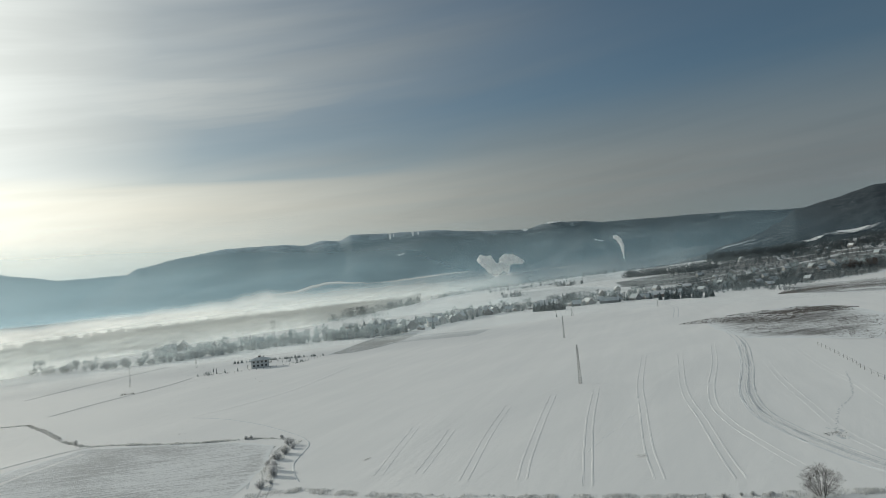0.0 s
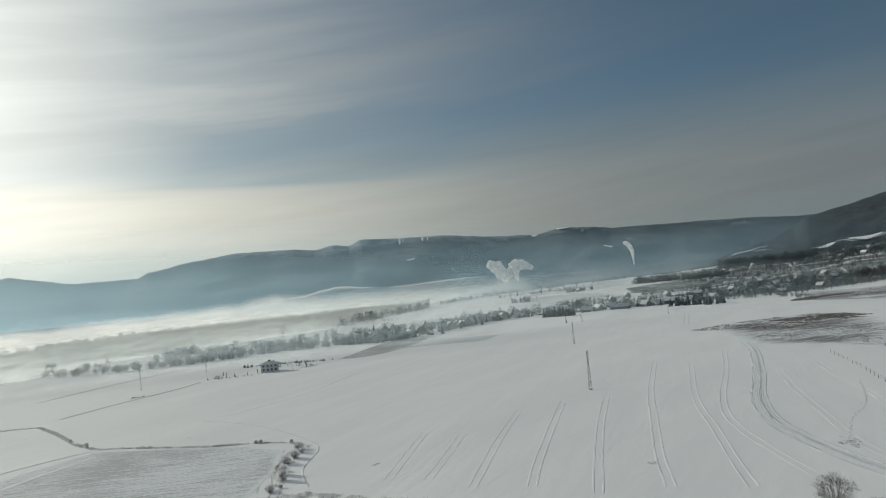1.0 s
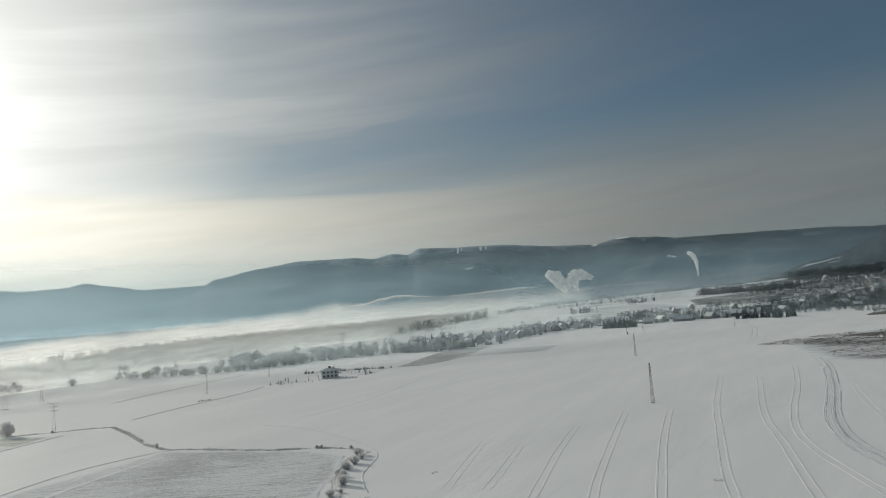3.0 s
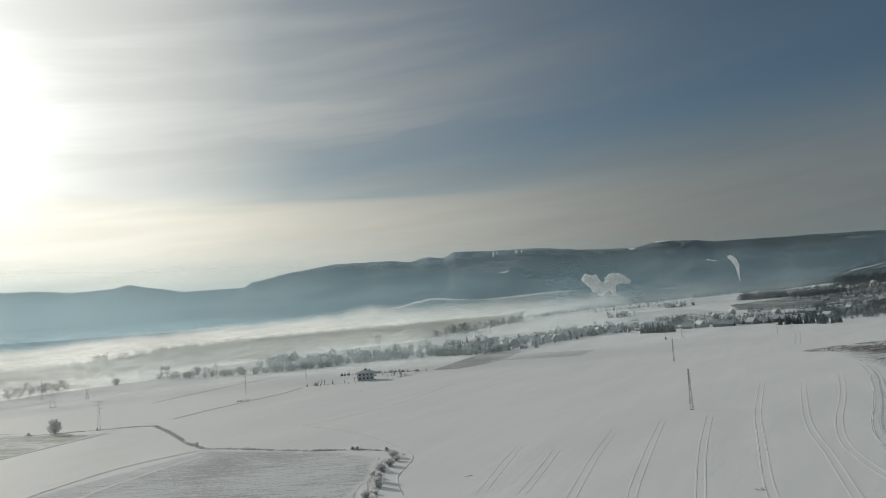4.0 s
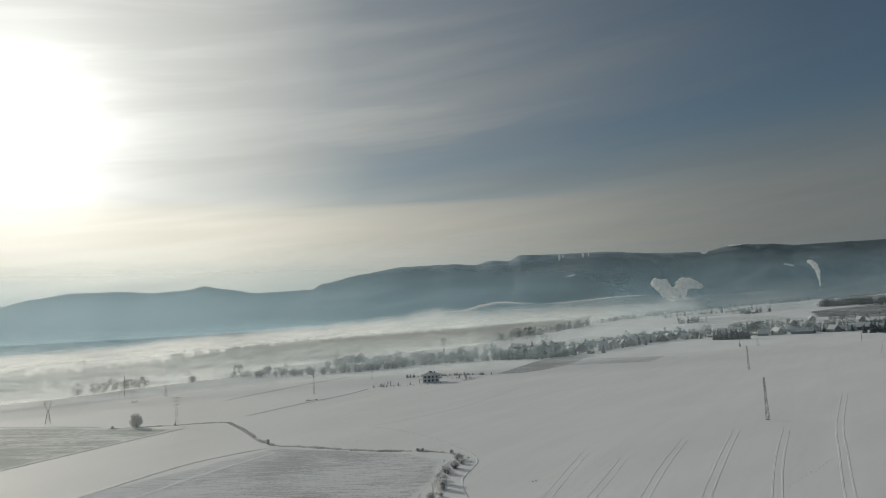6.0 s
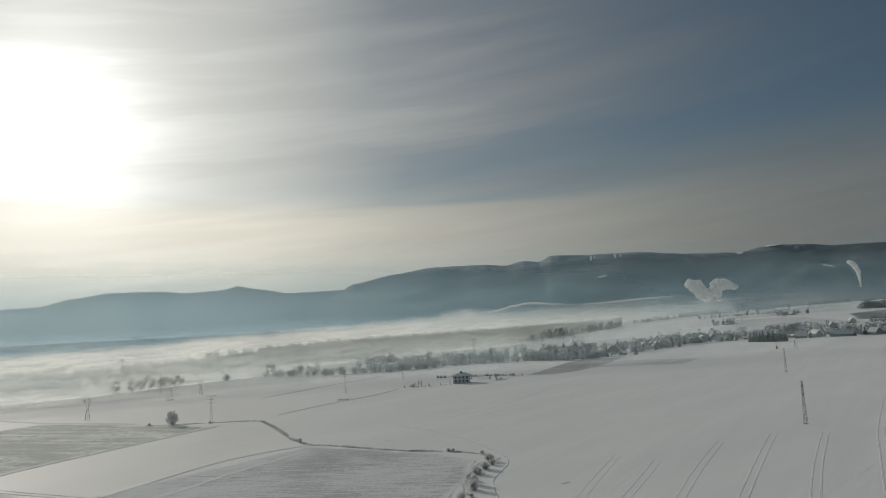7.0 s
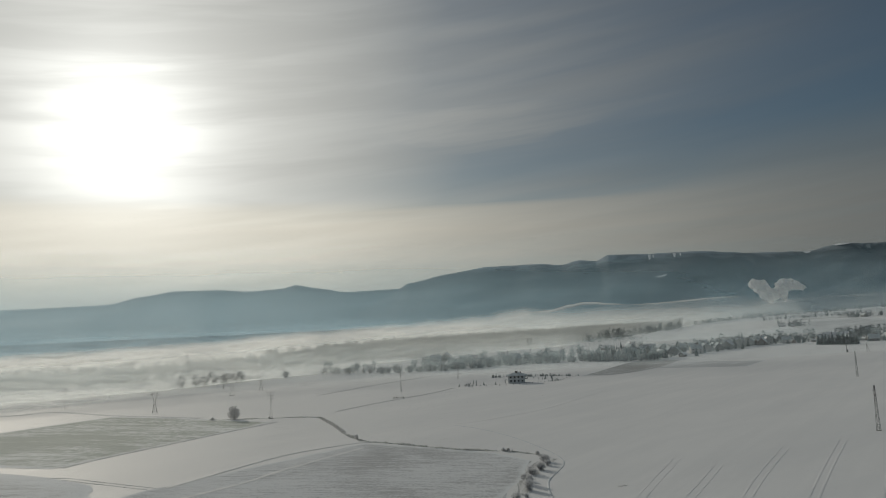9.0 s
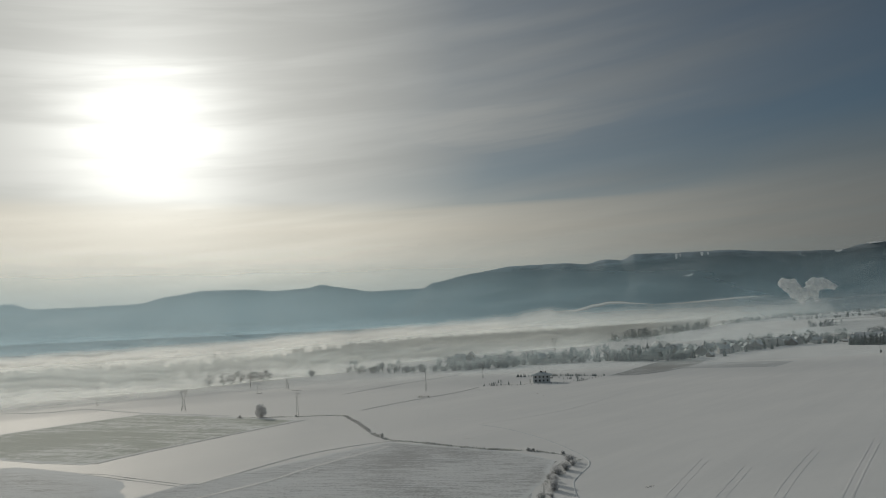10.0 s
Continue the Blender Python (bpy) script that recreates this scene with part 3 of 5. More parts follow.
def field_make(soil, rime, row_angle, row_scale, amount, speck=0.35):
    """A field whose soil and stubble show through the snow along the furrows."""
    def make(t):
        p = geometry_place(t)
        turned = t.node("ShaderNodeMapping", 0, {"vector_type": "TEXTURE"}, Vector=p, Rotation=(0, 0, radians(row_angle)), Scale=(9.0, 1.0, 1.0))
        rows = t.noise(turned, row_scale, 4.0, 0.62, 0.2)
        spots = t.noise(p, speck, 5.0, 0.75)
        broad = t.noise(p, 0.018, 3.0, 0.5, 0.6)
        f = t.math("ADD", t.math("ADD", t.math("MULTIPLY", rows, 0.4), t.math("MULTIPLY", spots, 0.5)), t.math("MULTIPLY", broad, 0.5))
        edge = t.node("ShaderNodeAttribute", 2, {"attribute_name": "margin"})
        edge = t.math("ADD", edge, t.math("MULTIPLY", t.math("SUBTRACT", t.noise(p, 0.12, 4.0, 0.65), 0.5), 0.9))
        bare = t.math("MULTIPLY", t.span(f, 0.86 - amount * 0.4, 1.06 - amount * 0.4), t.span(edge, 0.0, 0.7))
        col = t.mix(t.span(edge, 0.05, 0.6), rgb(0.78, 0.795, 0.795), rgb(*rime))
        col = t.mix(bare, col, rgb(*soil))
        return bsdf(t, col, 0.9, t.math("ADD", rows, spots), 0.8, 0.25)
    return make


STUBBLE = material("stubble_under_thin_snow", field_make((0.42, 0.425, 0.425), (0.735, 0.745, 0.745), 8, 1.1, 0.52, 1.6))
WINTER_CROP = material("winter_crop_under_rime", field_make((0.32, 0.355, 0.30), (0.72, 0.735, 0.71), 1, 0.22, 0.74))
GREY_FIELD = material("ploughed_field_with_rime", field_make((0.34, 0.345, 0.34), (0.62, 0.63, 0.63), 70, 0.45, 0.75))
PALE_FIELD = material("thinly_snowed_field", field_make((0.54, 0.55, 0.55), (0.70, 0.71, 0.715), 70, 0.2, 0.7))
HEATH_GROUND = material("heath_under_patchy_snow", field_make((0.165, 0.16, 0.155), (0.70, 0.71, 0.71), 25, 0.3, 0.63, 0.6))
UPLAND_GROUND = material("brown_upland_under_thin_snow", field_make((0.15, 0.148, 0.14), (0.50, 0.51, 0.505), 60, 0.05, 0.82, 0.10))
SCRUB_GROUND = material("scrubland_under_thin_snow", field_make((0.12, 0.125, 0.12), (0.42, 0.44, 0.44), 60, 0.06, 0.85, 0.12))
ROUGH_GROUND = material("rough_grass_under_snow", field_make((0.34, 0.335, 0.32), (0.74, 0.75, 0.745), 20, 0.5, 0.5, 1.0))


# ---- small shapes ----
def box(bm, x0, x1, y0, y1, z0, z1):
    v = [bm.verts.new((x, y, z)) for z in (z0, z1) for x, y in ((x0, y0), (x1, y0), (x1, y1), (x0, y1))]
    for f in ((3, 2, 1, 0), (4, 5, 6, 7), (0, 1, 5, 4), (1, 2, 6, 5), (2, 3, 7, 6), (3, 0, 4, 7)):
        bm.faces.new([v[i] for i in f])


def bar(bm, a, b, ra, rb=None, sides=4):
    """A tapering bar from a to b."""
    a, b, rb = Vector(a), Vector(b), ra if rb is None else rb
    d = (b - a)
    if d.length < 1e-6:
        return
    d.normalize()
    u = d.orthogonal().normalized()
    w = d.cross(u)
    rings = []
    for c, r in ((a, ra), (b, rb)):
        rings.append([bm.verts.new(c + (u * math.cos(k * 2 * math.pi / sides) + w * math.sin(k * 2 * math.pi / sides)) * r) for k in range(sides)])
    for k in range(sides):
        n = (k + 1) % sides
        bm.faces.new((rings[0][k], rings[0][n], rings[1][n], rings[1][k]))
    bm.faces.new(rings[1])


def blade(bm, root, way, length, width, rng):
    way = way.normalized()
    side = way.cross(Vector((rng.uniform(-1, 1), rng.uniform(-1, 1), rng.uniform(-1, 1))))
    if side.length < 1e-3:
        return
    side = side.normalized() * width
    mid = root + way * length * 0.5
    bm.faces.new([bm.verts.new(p) for p in (root - side * 0.3, mid - side, root + way * length, mid + side)])


def land(x, y, lift=0.0):
    return Vector((x, y, height(x, y) + lift))


# ---- trees and bushes ----
def grow(bm, tips, a, way, length, radius, level, rng, bend):
    b = a + way * length
    bar(bm, a, b, radius, radius * 0.62, 5 if level < 2 else 3)
    tips.append((b, way, length))
    if level == 3:
        return
    for k in range(3 if level else 5):
        side = Vector((rng.uniform(-1, 1), rng.uniform(-1, 1), rng.uniform(-0.25, 0.6)))
        to = (way * bend + side.normalized()).normalized()
        grow(bm, tips, a.lerp(b, rng.uniform(0.55, 1.0)), to, length * rng.uniform(0.55, 0.8), radius * 0.55, level + 1, rng, bend)


def make_tree(name, tall, wide, seed, crown_mat, label, category="tree", clumps=420, stem=0.3, fork=0.2, bend=0.9, blade_size=1.0, gaps=1.0):
    """A bare tree: a forking trunk, and a crown of twigs in clumps with gaps."""
    rng = random.Random(seed)
    root = tagged(new(name), label, category)
    bm, tips = bmesh.new(), []
    bar(bm, (0, 0, -0.4), (0, 0, tall * fork), stem, stem * 0.75, 6)
    for k in range(4):
        a = rng.uniform(0, 6.28)
        way = Vector((math.cos(a) * 0.45, math.sin(a) * 0.45, 1)).normalized()
        grow(bm, tips, Vector((0, 0, tall * fork * rng.uniform(0.55, 1.0))), way, tall * 0.26, stem * 0.5, 1, rng, bend)
    part("trunk", bm, BARK, root)
    bm = bmesh.new()
    middle = Vector((0, 0, tall * 0.52))
    shift = Vector((seed * 3.7, seed * 1.3, 0))
    done = 0
    while done < clumps:
        d = Vector((rng.gauss(0, 1), rng.gauss(0, 1), rng.gauss(0, 1))).normalized() * rng.uniform(0.15, 1.0) ** 0.45
        p = Vector((d.x * wide / 2, d.y * wide / 2, tall * 0.54 + d.z * tall * 0.46))
        lump = noise.noise(p / (0.22 * tall) + shift) + 0.5 * noise.noise(p / (0.09 * tall) + shift)
        if lump < 0.3 - 0.36 * (2 - gaps) or (d.length > 0.66 and lump < 0.55 - 0.37 * (2 - gaps)):
            continue
        done += 1
        out = (p - middle).normalized() + Vector((rng.uniform(-1, 1), rng.uniform(-1, 1), rng.uniform(-0.4, 1.1))) * 0.8
        for _ in range(3):
            jig = Vector((rng.gauss(0, 0.25), rng.gauss(0, 0.25), rng.gauss(0, 0.25))) * blade_size
            blade(bm, p + jig, out + jig, rng.uniform(0.6, 1.5) * blade_size, rng.uniform(0.04, 0.10) * blade_size, rng)
    part("crown", bm, crown_mat, root)
    return root


def make_conifer(name, tall, wide, seed, label, mat=None, tiers=15, category="spruce"):
    rng = random.Random(seed)
    root = tagged(new(name), label, category)
    bm = bmesh.new()
    bar(bm, (0, 0, -0.4), (0, 0, tall * 0.97), tall * 0.018, 0.02, 5)
    part("trunk", bm, BARK, root)
    bm = bmesh.new()
    for i in range(tiers):
        u = i / (tiers - 1)
        z = tall * (0.10 + 0.88 * u)
        reach = wide / 2 * (1 - u) ** 0.8 + 0.12
        for k in range(int(15 - 8 * u)):
            a = rng.uniform(0, 6.28)
            d = reach * rng.uniform(0.65, 1.1)
            root_at = Vector((0, 0, z + rng.uniform(-0.2, 0.2)))
            way = Vector((math.cos(a), math.sin(a), -0.28 - 0.25 * (1 - u)))
            blade(bm, root_at, way, d, d * 0.30 + 0.08, rng)
            blade(bm, root_at + way * d * 0.4, way + Vector((rng.uniform(-.5, .5), rng.uniform(-.5, .5), 0)), d * 0.55, d * 0.2 + 0.05, rng)
    part("crown", bm, mat or NEEDLES, root)
    return root


def make_bush(name, tall, wide, seed, mat, label, twigs=700, thin=1.0, up=1.3, bark=BARK):
    """Many stems from one foot, opening into an uneven dome of fine twigs."""
    rng = random.Random(seed)
    root = tagged(new(name), label, "bush")
    bm, tips = bmesh.new(), []
    for _ in range(22):
        a, lean = rng.uniform(0, 6.28), rng.uniform(0.0, 1.0) ** 0.6
        reach = Vector((math.cos(a) * lean * wide * 0.46, math.sin(a) * lean * wide * 0.46, tall * math.sqrt(max(0.05, 1 - 0.75 * lean * lean)) * rng.uniform(0.78, 1.0)))
        base = Vector((math.cos(a), math.sin(a), 0)) * rng.uniform(0, 0.1) * wide + Vector((0, 0, -0.2))
        mid = base.lerp(reach, 0.45) + Vector((0, 0, tall * 0.08 * up))
        bar(bm, base, mid, 0.055 * thin, 0.035 * thin, 3)
        bar(bm, mid, reach, 0.035 * thin, 0.012 * thin, 3)
        for _ in range(10):
            k = rng.uniform(0.12, 1.9)
            s = base.lerp(mid, k) if k < 1 else mid.lerp(reach, k - 1)
            way = (reach - mid).normalized() + Vector((rng.uniform(-1, 1), rng.uniform(-1, 1), rng.uniform(-0.3, 0.9)))
            e = s + way.normalized() * tall * rng.uniform(0.12, 0.3)
            bar(bm, s, e, 0.022 * thin, 0.010 * thin, 3)
            tips.append((s, e, way))
    part("trunk", bm, bark, root)
    bm = bmesh.new()
    shift = Vector((seed * 2.1, seed * 5.3, 0))
    done = 0
    while done < twigs:
        d = Vector((rng.gauss(0, 1), rng.gauss(0, 1), rng.gauss(0, 1))).normalized() * rng.uniform(0.1, 1.0) ** 0.4
        p = Vector((d.x * wide / 2, d.y * wide / 2, tall * (0.47 + 0.53 * d.z)))
        lump = noise.noise(p / (0.24 * tall) + shift) + 0.5 * noise.noise(p / (0.1 * tall) + shift)
        if p.z < tall * 0.03 or lump < -0.3 or (d.length > 0.75 and lump < 0.05):
            continue
        done += 1
        w2 = Vector((d.x, d.y, d.z * 0.6 + 0.5 * up)).normalized() + Vector((rng.uniform(-1, 1), rng.uniform(-1, 1), rng.uniform(-0.6, 1.0))) * 0.7
        blade(bm, p, w2, rng.uniform(0.25, 0.7) * tall / 5, rng.uniform(0.016, 0.04) * thin * tall / 5, rng)
    part("crown", bm, mat, root)
    return root


def scatter(models, spots, rng, group, low=0.75, high=1.2):
    """Stands copies of the models on the land; the first spots take the models themselves."""
    for k, (x, y) in enumerate(spots):
        s = rng.uniform(low, high)
        m = Matrix.Translation(land(x, y)) @ Matrix.Rotation(rng.uniform(0, 6.28), 4, "Z") @ Matrix.Diagonal((s * rng.uniform(0.85, 1.15), s, s * rng.uniform(0.9, 1.1), 1))
        ob = copy_thing(rng.choice(models), m)
        tagged(ob, group=group)


def drop_models(models):
    for ob in models:
        for o in (*ob.children_recursive, ob):
            bpy.data.objects.remove(o)


def along(points, count, width, rng):
    """Spots strewn along a line of points, up to width to either side."""
    pts = [Vector(p) for p in points]
    total = sum((b - a).length for a, b in zip(pts, pts[1:]))
    spots = []
    for _ in range(count):
        d = rng.uniform(0, total)
        for a, b in zip(pts, pts[1:]):
            l = (b - a).length
            if d <= l:
                n = Vector((-(b - a).y, (b - a).x)) / l
                p = a.lerp(b, d / l) + n * rng.uniform(-width, width)
                spots.append((p.x, p.y))
                break
            d -= l
    return spots


FROSTED = [make_tree("frosted_tree", h, w, s, FROST, "leafless tree white with hoarfrost on a snowy field", clumps=c)
           for h, w, s, c in ((12, 8.5, 1, 400), (16, 8.5, 2, 440), (10, 8, 3, 360), (14, 6, 4, 320), (7, 6.5, 5, 280), (13, 10, 6, 380), (17, 5, 7, 320))]
ROW_TREES = [make_tree("lane_tree", h, w, s, GREY_TWIG, "leafless rounded tree in a row along a misty lane", clumps=520, gaps=0.7, blade_size=0.8) for h, w, s in ((9.5, 8.5, 81), (8.5, 8, 82), (10.5, 8, 83))]
GREY_TREES = [make_tree("bare_tree", h, w, s, GREY_TWIG, "dark leafless tree among the snowy village gardens", clumps=c)
              for h, w, s, c in ((11, 9, 11, 320), (13, 9, 12, 360), (9, 8, 13, 300))]
SPRUCES = [make_conifer("spruce_tree", h, w, s, "dark green spruce dusted with frost") for h, w, s in ((11, 6, 21), (13, 7, 22), (8, 5, 23))]
SHRUBS = [make_bush("frosted_bush", h, w, s, FROST, "low leafless bush white with frost", twigs=700, thin=3.0, bark=FROST_BARK) for h, w, s in ((4, 6, 31), (3, 5, 32), (5, 6, 33))]
rng = random.Random(77)

# the belt of frosted trees beyond the lone house
BELT_C = [(-240, 530), (-201, 552), (-173, 588), (-140, 618), (-104, 621), (-70, 612), (-42, 628)]
scatter(FROSTED, along(BELT_C, 130, 15, rng), rng, "belt of frosted trees", 0.45, 0.85)
scatter(FROSTED + GREY_TREES, along([(x * 1.05, y * 1.07) for x, y in BELT_C], 44, 24, rng), rng, "belt of frosted trees", 0.55, 0.95)
scatter(SPRUCES, along([(-60, 640), (-20, 720), (40, 830), (130, 840), (220, 860), (330, 880)], 36, 30, rng), rng, "village spruces", 0.45, 0.9)
scatter(SPRUCES, along([(-104, 624), (-70, 616), (-42, 630)], 12, 8, rng), rng, "belt of frosted trees", 0.8, 1.1)
scatter(SHRUBS, along([(x * 0.985, y * 0.98) for x, y in BELT_C], 90, 7, rng) + along([(-262, 510), (-240, 522)], 6, 6, rng), rng, "frosted bushes", 0.8, 1.6)
# thinner rows towards the mist
scatter(ROW_TREES + FROSTED[:3], along([(-318, 512), (-285, 516), (-253, 512)], 22, 7, rng), rng, "trees in the mist", 0.35, 0.75)
scatter(FROSTED, along([(-461, 606), (-430, 615), (-389, 620)], 16, 14, rng), rng, "trees in the mist", 0.7, 1.1)
scatter(ROW_TREES, [(-366, 405), (-355, 408), (-354, 416), (-352, 423), (-349, 431), (-350, 436), (-346, 443), (-347, 450)], rng, "row of trees along a lane", 0.8, 1.05)
scatter(SHRUBS, [(-297, 526), (-305, 560), (-330, 485)], rng, "frosted bushes", 1.0, 1.9)
# trees in and behind the village
BELT_D = [(-42, 640), (-9, 715), (36, 812), (88, 800), (126, 800), (172, 832), (215, 838), (300, 800), (376, 850)]
scatter(FROSTED[:5] + GREY_TREES * 2, along([(x * 1.12, y * 1.12) for x, y in BELT_D], 60, 20, rng), rng, "village trees", 0.4, 0.75)
scatter(GREY_TREES + FROSTED, along([(20, 900), (120, 930), (220, 960), (330, 960), (430, 960)], 70, 60, rng), rng, "village trees", 0.55, 0.95)
scatter(SPRUCES, [(98 + 33 * k / 29 + rng.uniform(-1, 1), 785 - 8 * k / 29 + rng.uniform(-4, 4)) for k in range(30)], rng, "dense row of spruces", 0.75, 0.95)
scatter(SPRUCES, along([(246, 797), (267, 782), (288, 758)], 30, 14, rng), rng, "spruces by the road", 0.6, 1.35)
scatter(GREY_TREES, along([(338, 650), (350, 700), (362, 755), (380, 830)], 14, 8, rng), rng, "village trees", 0.35, 0.6)
scatter(GREY_TREES, along([(374, 1068), (424, 1020), (456, 966), (530, 1000)], 50, 40, rng), rng, "village trees", 0.7, 1.1)
scatter(GREY_TREES + FROSTED, along([(534, 1147), (563, 1045), (643, 1021), (700, 1000)], 50, 45, rng), rng, "village trees", 0.7, 1.1)
scatter(GREY_TREES + SPRUCES, along([(713, 1424), (771, 1322), (830, 1311)], 50, 90, rng), rng, "village trees", 0.8, 1.2)
RED_TREES = [make_tree("copper_tree", h, 8, s, material("copper_twigs", twig_make((0.06, 0.042, 0.036), (0.16, 0.12, 0.105))), "tree with coppery winter twigs beside the houses", clumps=420) for h, s in ((11, 41), (13, 42))]
scatter(RED_TREES, along([(560, 985), (617, 985)], 14, 8, rng), rng, "coppery trees", 0.8, 1.1)

lone = make_bush("round_bush", 5.8, 5.4, 51, FROST_THICK, "round leafless bush standing alone beside a field edge", 5200, 1.7, 1.6, FROST_BARK)
lone.matrix_basis = Matrix.Translation(land(-203, 257))
near = make_bush("bare_bush", 4.9, 6.2, 52, TWIG_BROWN, "large leafless brown bush dusted with snow on a field bank", 3000, 0.6, 0.8)
near.matrix_basis = Matrix.Translation(land(55.4, 109.4))
HEDGE_BUSHES = [make_bush("hoarfrost_bush", h, w, s, FROST_THICK, "rounded bush thick with white hoarfrost along the field edge", 3600, 2.0, 0.35, FROST_BARK) for h, w, s in ((3.4, 4.2, 61), (2.6, 3.6, 62), (4.2, 4.6, 63))]
scatter(HEDGE_BUSHES, [(-44.4, 176), (-45.2, 170.5), (-45.6, 186)], rng, "frosted hedge", 0.72, 0.95)
scatter(HEDGE_BUSHES, [(-43.8, 181.5), (-45.4, 164), (-43.4, 160), (-42.2, 155), (-41.2, 149), (-42.6, 146)], rng, "frosted hedge", 0.3, 0.62)
scatter(HEDGE_BUSHES, [(-61, 199), (-59.5, 199), (-50, 196), (-118, 214), (-150, 250), (-131, 228), (-212, 253.5), (-187, 261)], rng, "frosted hedge", 0.2, 0.36)
scatter(HEDGE_BUSHES, along([(40, 113), (46, 112.5), (51, 112)], 6, 0.9, rng), rng, "frosted hedge", 0.14, 0.28)
drop_models(HEDGE_BUSHES)


# far woods, too many to count
def far_wood(name, points, width, count, tall, seed, label, mat=FROST, spruces=0.15, leaves=34, leaf=1.0):
    """A wood seen from afar: many small uneven crowns over short stems."""
    rng2 = random.Random(seed)
    verts, faces = [], []
    for x, y in along(points, count, width, rng2):
        p = land(x, y)
        h, w = tall * rng2.uniform(0.5, 1.2), tall * rng2.uniform(0.3, 0.55)
        spiky = rng2.random() < spruces
        if spiky:
            h, w = h * 1.15, w * 0.62
        for _ in range(leaves):
            v = rng2.uniform(0.05, 1.0)
            wide = (1.05 - v) * 0.75 if spiky else math.sqrt(max(0.06, 1 - (v * 2 - 1.05) ** 2)) * 0.56
            a, far = rng2.uniform(0, 6.28), w * wide * rng2.uniform(0.2, 1.0) ** 0.5
            c = p + Vector((math.cos(a) * far, math.sin(a) * far, h * v))
            d = Vector((rng2.gauss(0, 1), rng2.gauss(0, 1), rng2.gauss(0.2, 0.7))).normalized()
            s = d.orthogonal().normalized() * w * leaf * rng2.uniform(0.07, 0.15)
            n = len(verts)
            verts += [tuple(c - s), tuple(c + d * w * leaf * 0.24), tuple(c + s), tuple(c - d * w * leaf * 0.2)]
            faces.append((n, n + 1, n + 2, n + 3))
        n = len(verts)
        verts += [(p.x - 0.2, p.y, p.z - 0.5), (p.x + 0.2, p.y, p.z - 0.5), (p.x, p.y, p.z + h * 0.8)]
        faces.append((n, n + 1, n + 2))
    return tagged(sheet(name, verts, faces, mat, False), label, "wood", kind="stuff")


far_wood("dark_wood", [(390, 1490), (459, 1437), (517, 1345)], 26, 300, 15, 5, "dark leafless wood on the rising fields", DARK_WOOD, 0.1, 64, 0.62)
far_wood("dark_wood", [(600, 1580), (690, 1500), (740, 1440)], 40, 260, 19, 6, "dark leafless wood on the rising fields", DARK_WOOD, 0.1, 64, 0.62)
far_wood("far_wood", [(-190, 1500), (-130, 1720), (-60, 1790), (20, 1830), (110, 1860)], 34, 190, 9, 7, "far line of frosted trees behind the fields", VALLEY_TWIG)
far_wood("far_wood", [(-60, 1900), (60, 1960), (200, 1960), (330, 1930), (470, 1900)], 60, 210, 11, 45, "far line of frosted trees behind the fields", VALLEY_TWIG)
far_wood("far_wood", [(90, 1620), (190, 1640), (260, 1600)], 22, 60, 8, 46, "bare hedge between the snowy fields", VALLEY_TWIG)
far_wood("far_wood", [(640, 1600), (800, 1500), (950, 1400)], 120, 500, 16, 10, "dark leafless wood on the rising fields", DARK_WOOD, 0.1, 64, 0.62)
far_wood("far_wood", [(820, 1230), (950, 1300), (1100, 1250)], 120, 420, 14, 14, "dark leafless wood on the rising fields", DARK_WOOD, 0.1, 64, 0.62)
far_wood("dark_wood", [(470, 1250), (560, 1230), (640, 1180), (760, 1230)], 60, 110, 10, 20, "dark leafless trees between the farms on the rising fields", DARK_WOOD, 0.1, 64, 0.62)
far_wood("dark_wood", [(300, 1130), (400, 1130), (480, 1080), (560, 1000), (660, 960)], 34, 170, 8, 21, "dark leafless trees between the farms on the rising fields", DARK_WOOD, 0.1, 64, 0.62)
far_wood("village_scrub", [(-9, 760), (36, 860), (126, 850), (215, 880), (300, 850), (376, 890)], 16, 200, 3.5, 22, "grey garden scrub and hedges between the village houses", GREY_TWIG)
far_wood("village_scrub", [(300, 870), (420, 900), (540, 950), (660, 1010), (760, 1100)], 60, 700, 7, 28, "grey scrub and garden trees between the farms", GREY_TWIG)
far_wood("dark_wood", [(430, 1330), (560, 1260), (680, 1240), (800, 1300)], 70, 260, 9, 41, "dark leafless trees between the farms on the rising fields", DARK_WOOD, 0.1, 64, 0.62)
far_wood("dark_wood", [(520, 1440), (640, 1380), (800, 1400)], 60, 260, 12, 42, "dark leafless wood on the rising fields", DARK_WOOD, 0.1, 64, 0.62)
far_wood("dark_wood", [(560, 1000), (680, 1020), (800, 1100)], 50, 220, 8, 43, "dark leafless trees between the farms on the rising fields", GREY_TWIG)
far_wood("farm_trees", [(100, 1300), (150, 1302)], 10, 26, 10, 29, "bare trees round a lone farm", GREY_TWIG)
far_wood("farm_trees", [(235, 1475), (290, 1470)], 10, 30, 11, 30, "bare trees round a lone farm", GREY_TWIG)
far_wood("farm_trees", [(160, 1000), (185, 1050), (235, 1050)], 14, 60, 9, 31, "bare trees round a lone farm", GREY_TWIG)
far_wood("village_scrub", [(-85, 700), (-55, 740), (-8, 830), (44, 920), (115, 930)], 24, 260, 5.0, 25, "frosted garden trees and hedges between the village houses", FROST)
far_wood("village_scrub", [(-200, 580), (-150, 640), (-100, 670), (-40, 720), (20, 850)], 16, 130, 7, 26, "frosted garden trees and hedges behind the belt", FROST)
far_wood("village_scrub", [(20, 920), (140, 950), (260, 960), (400, 960), (480, 930)], 70, 700, 6, 23, "grey garden scrub and hedges between the village houses", GREY_TWIG)
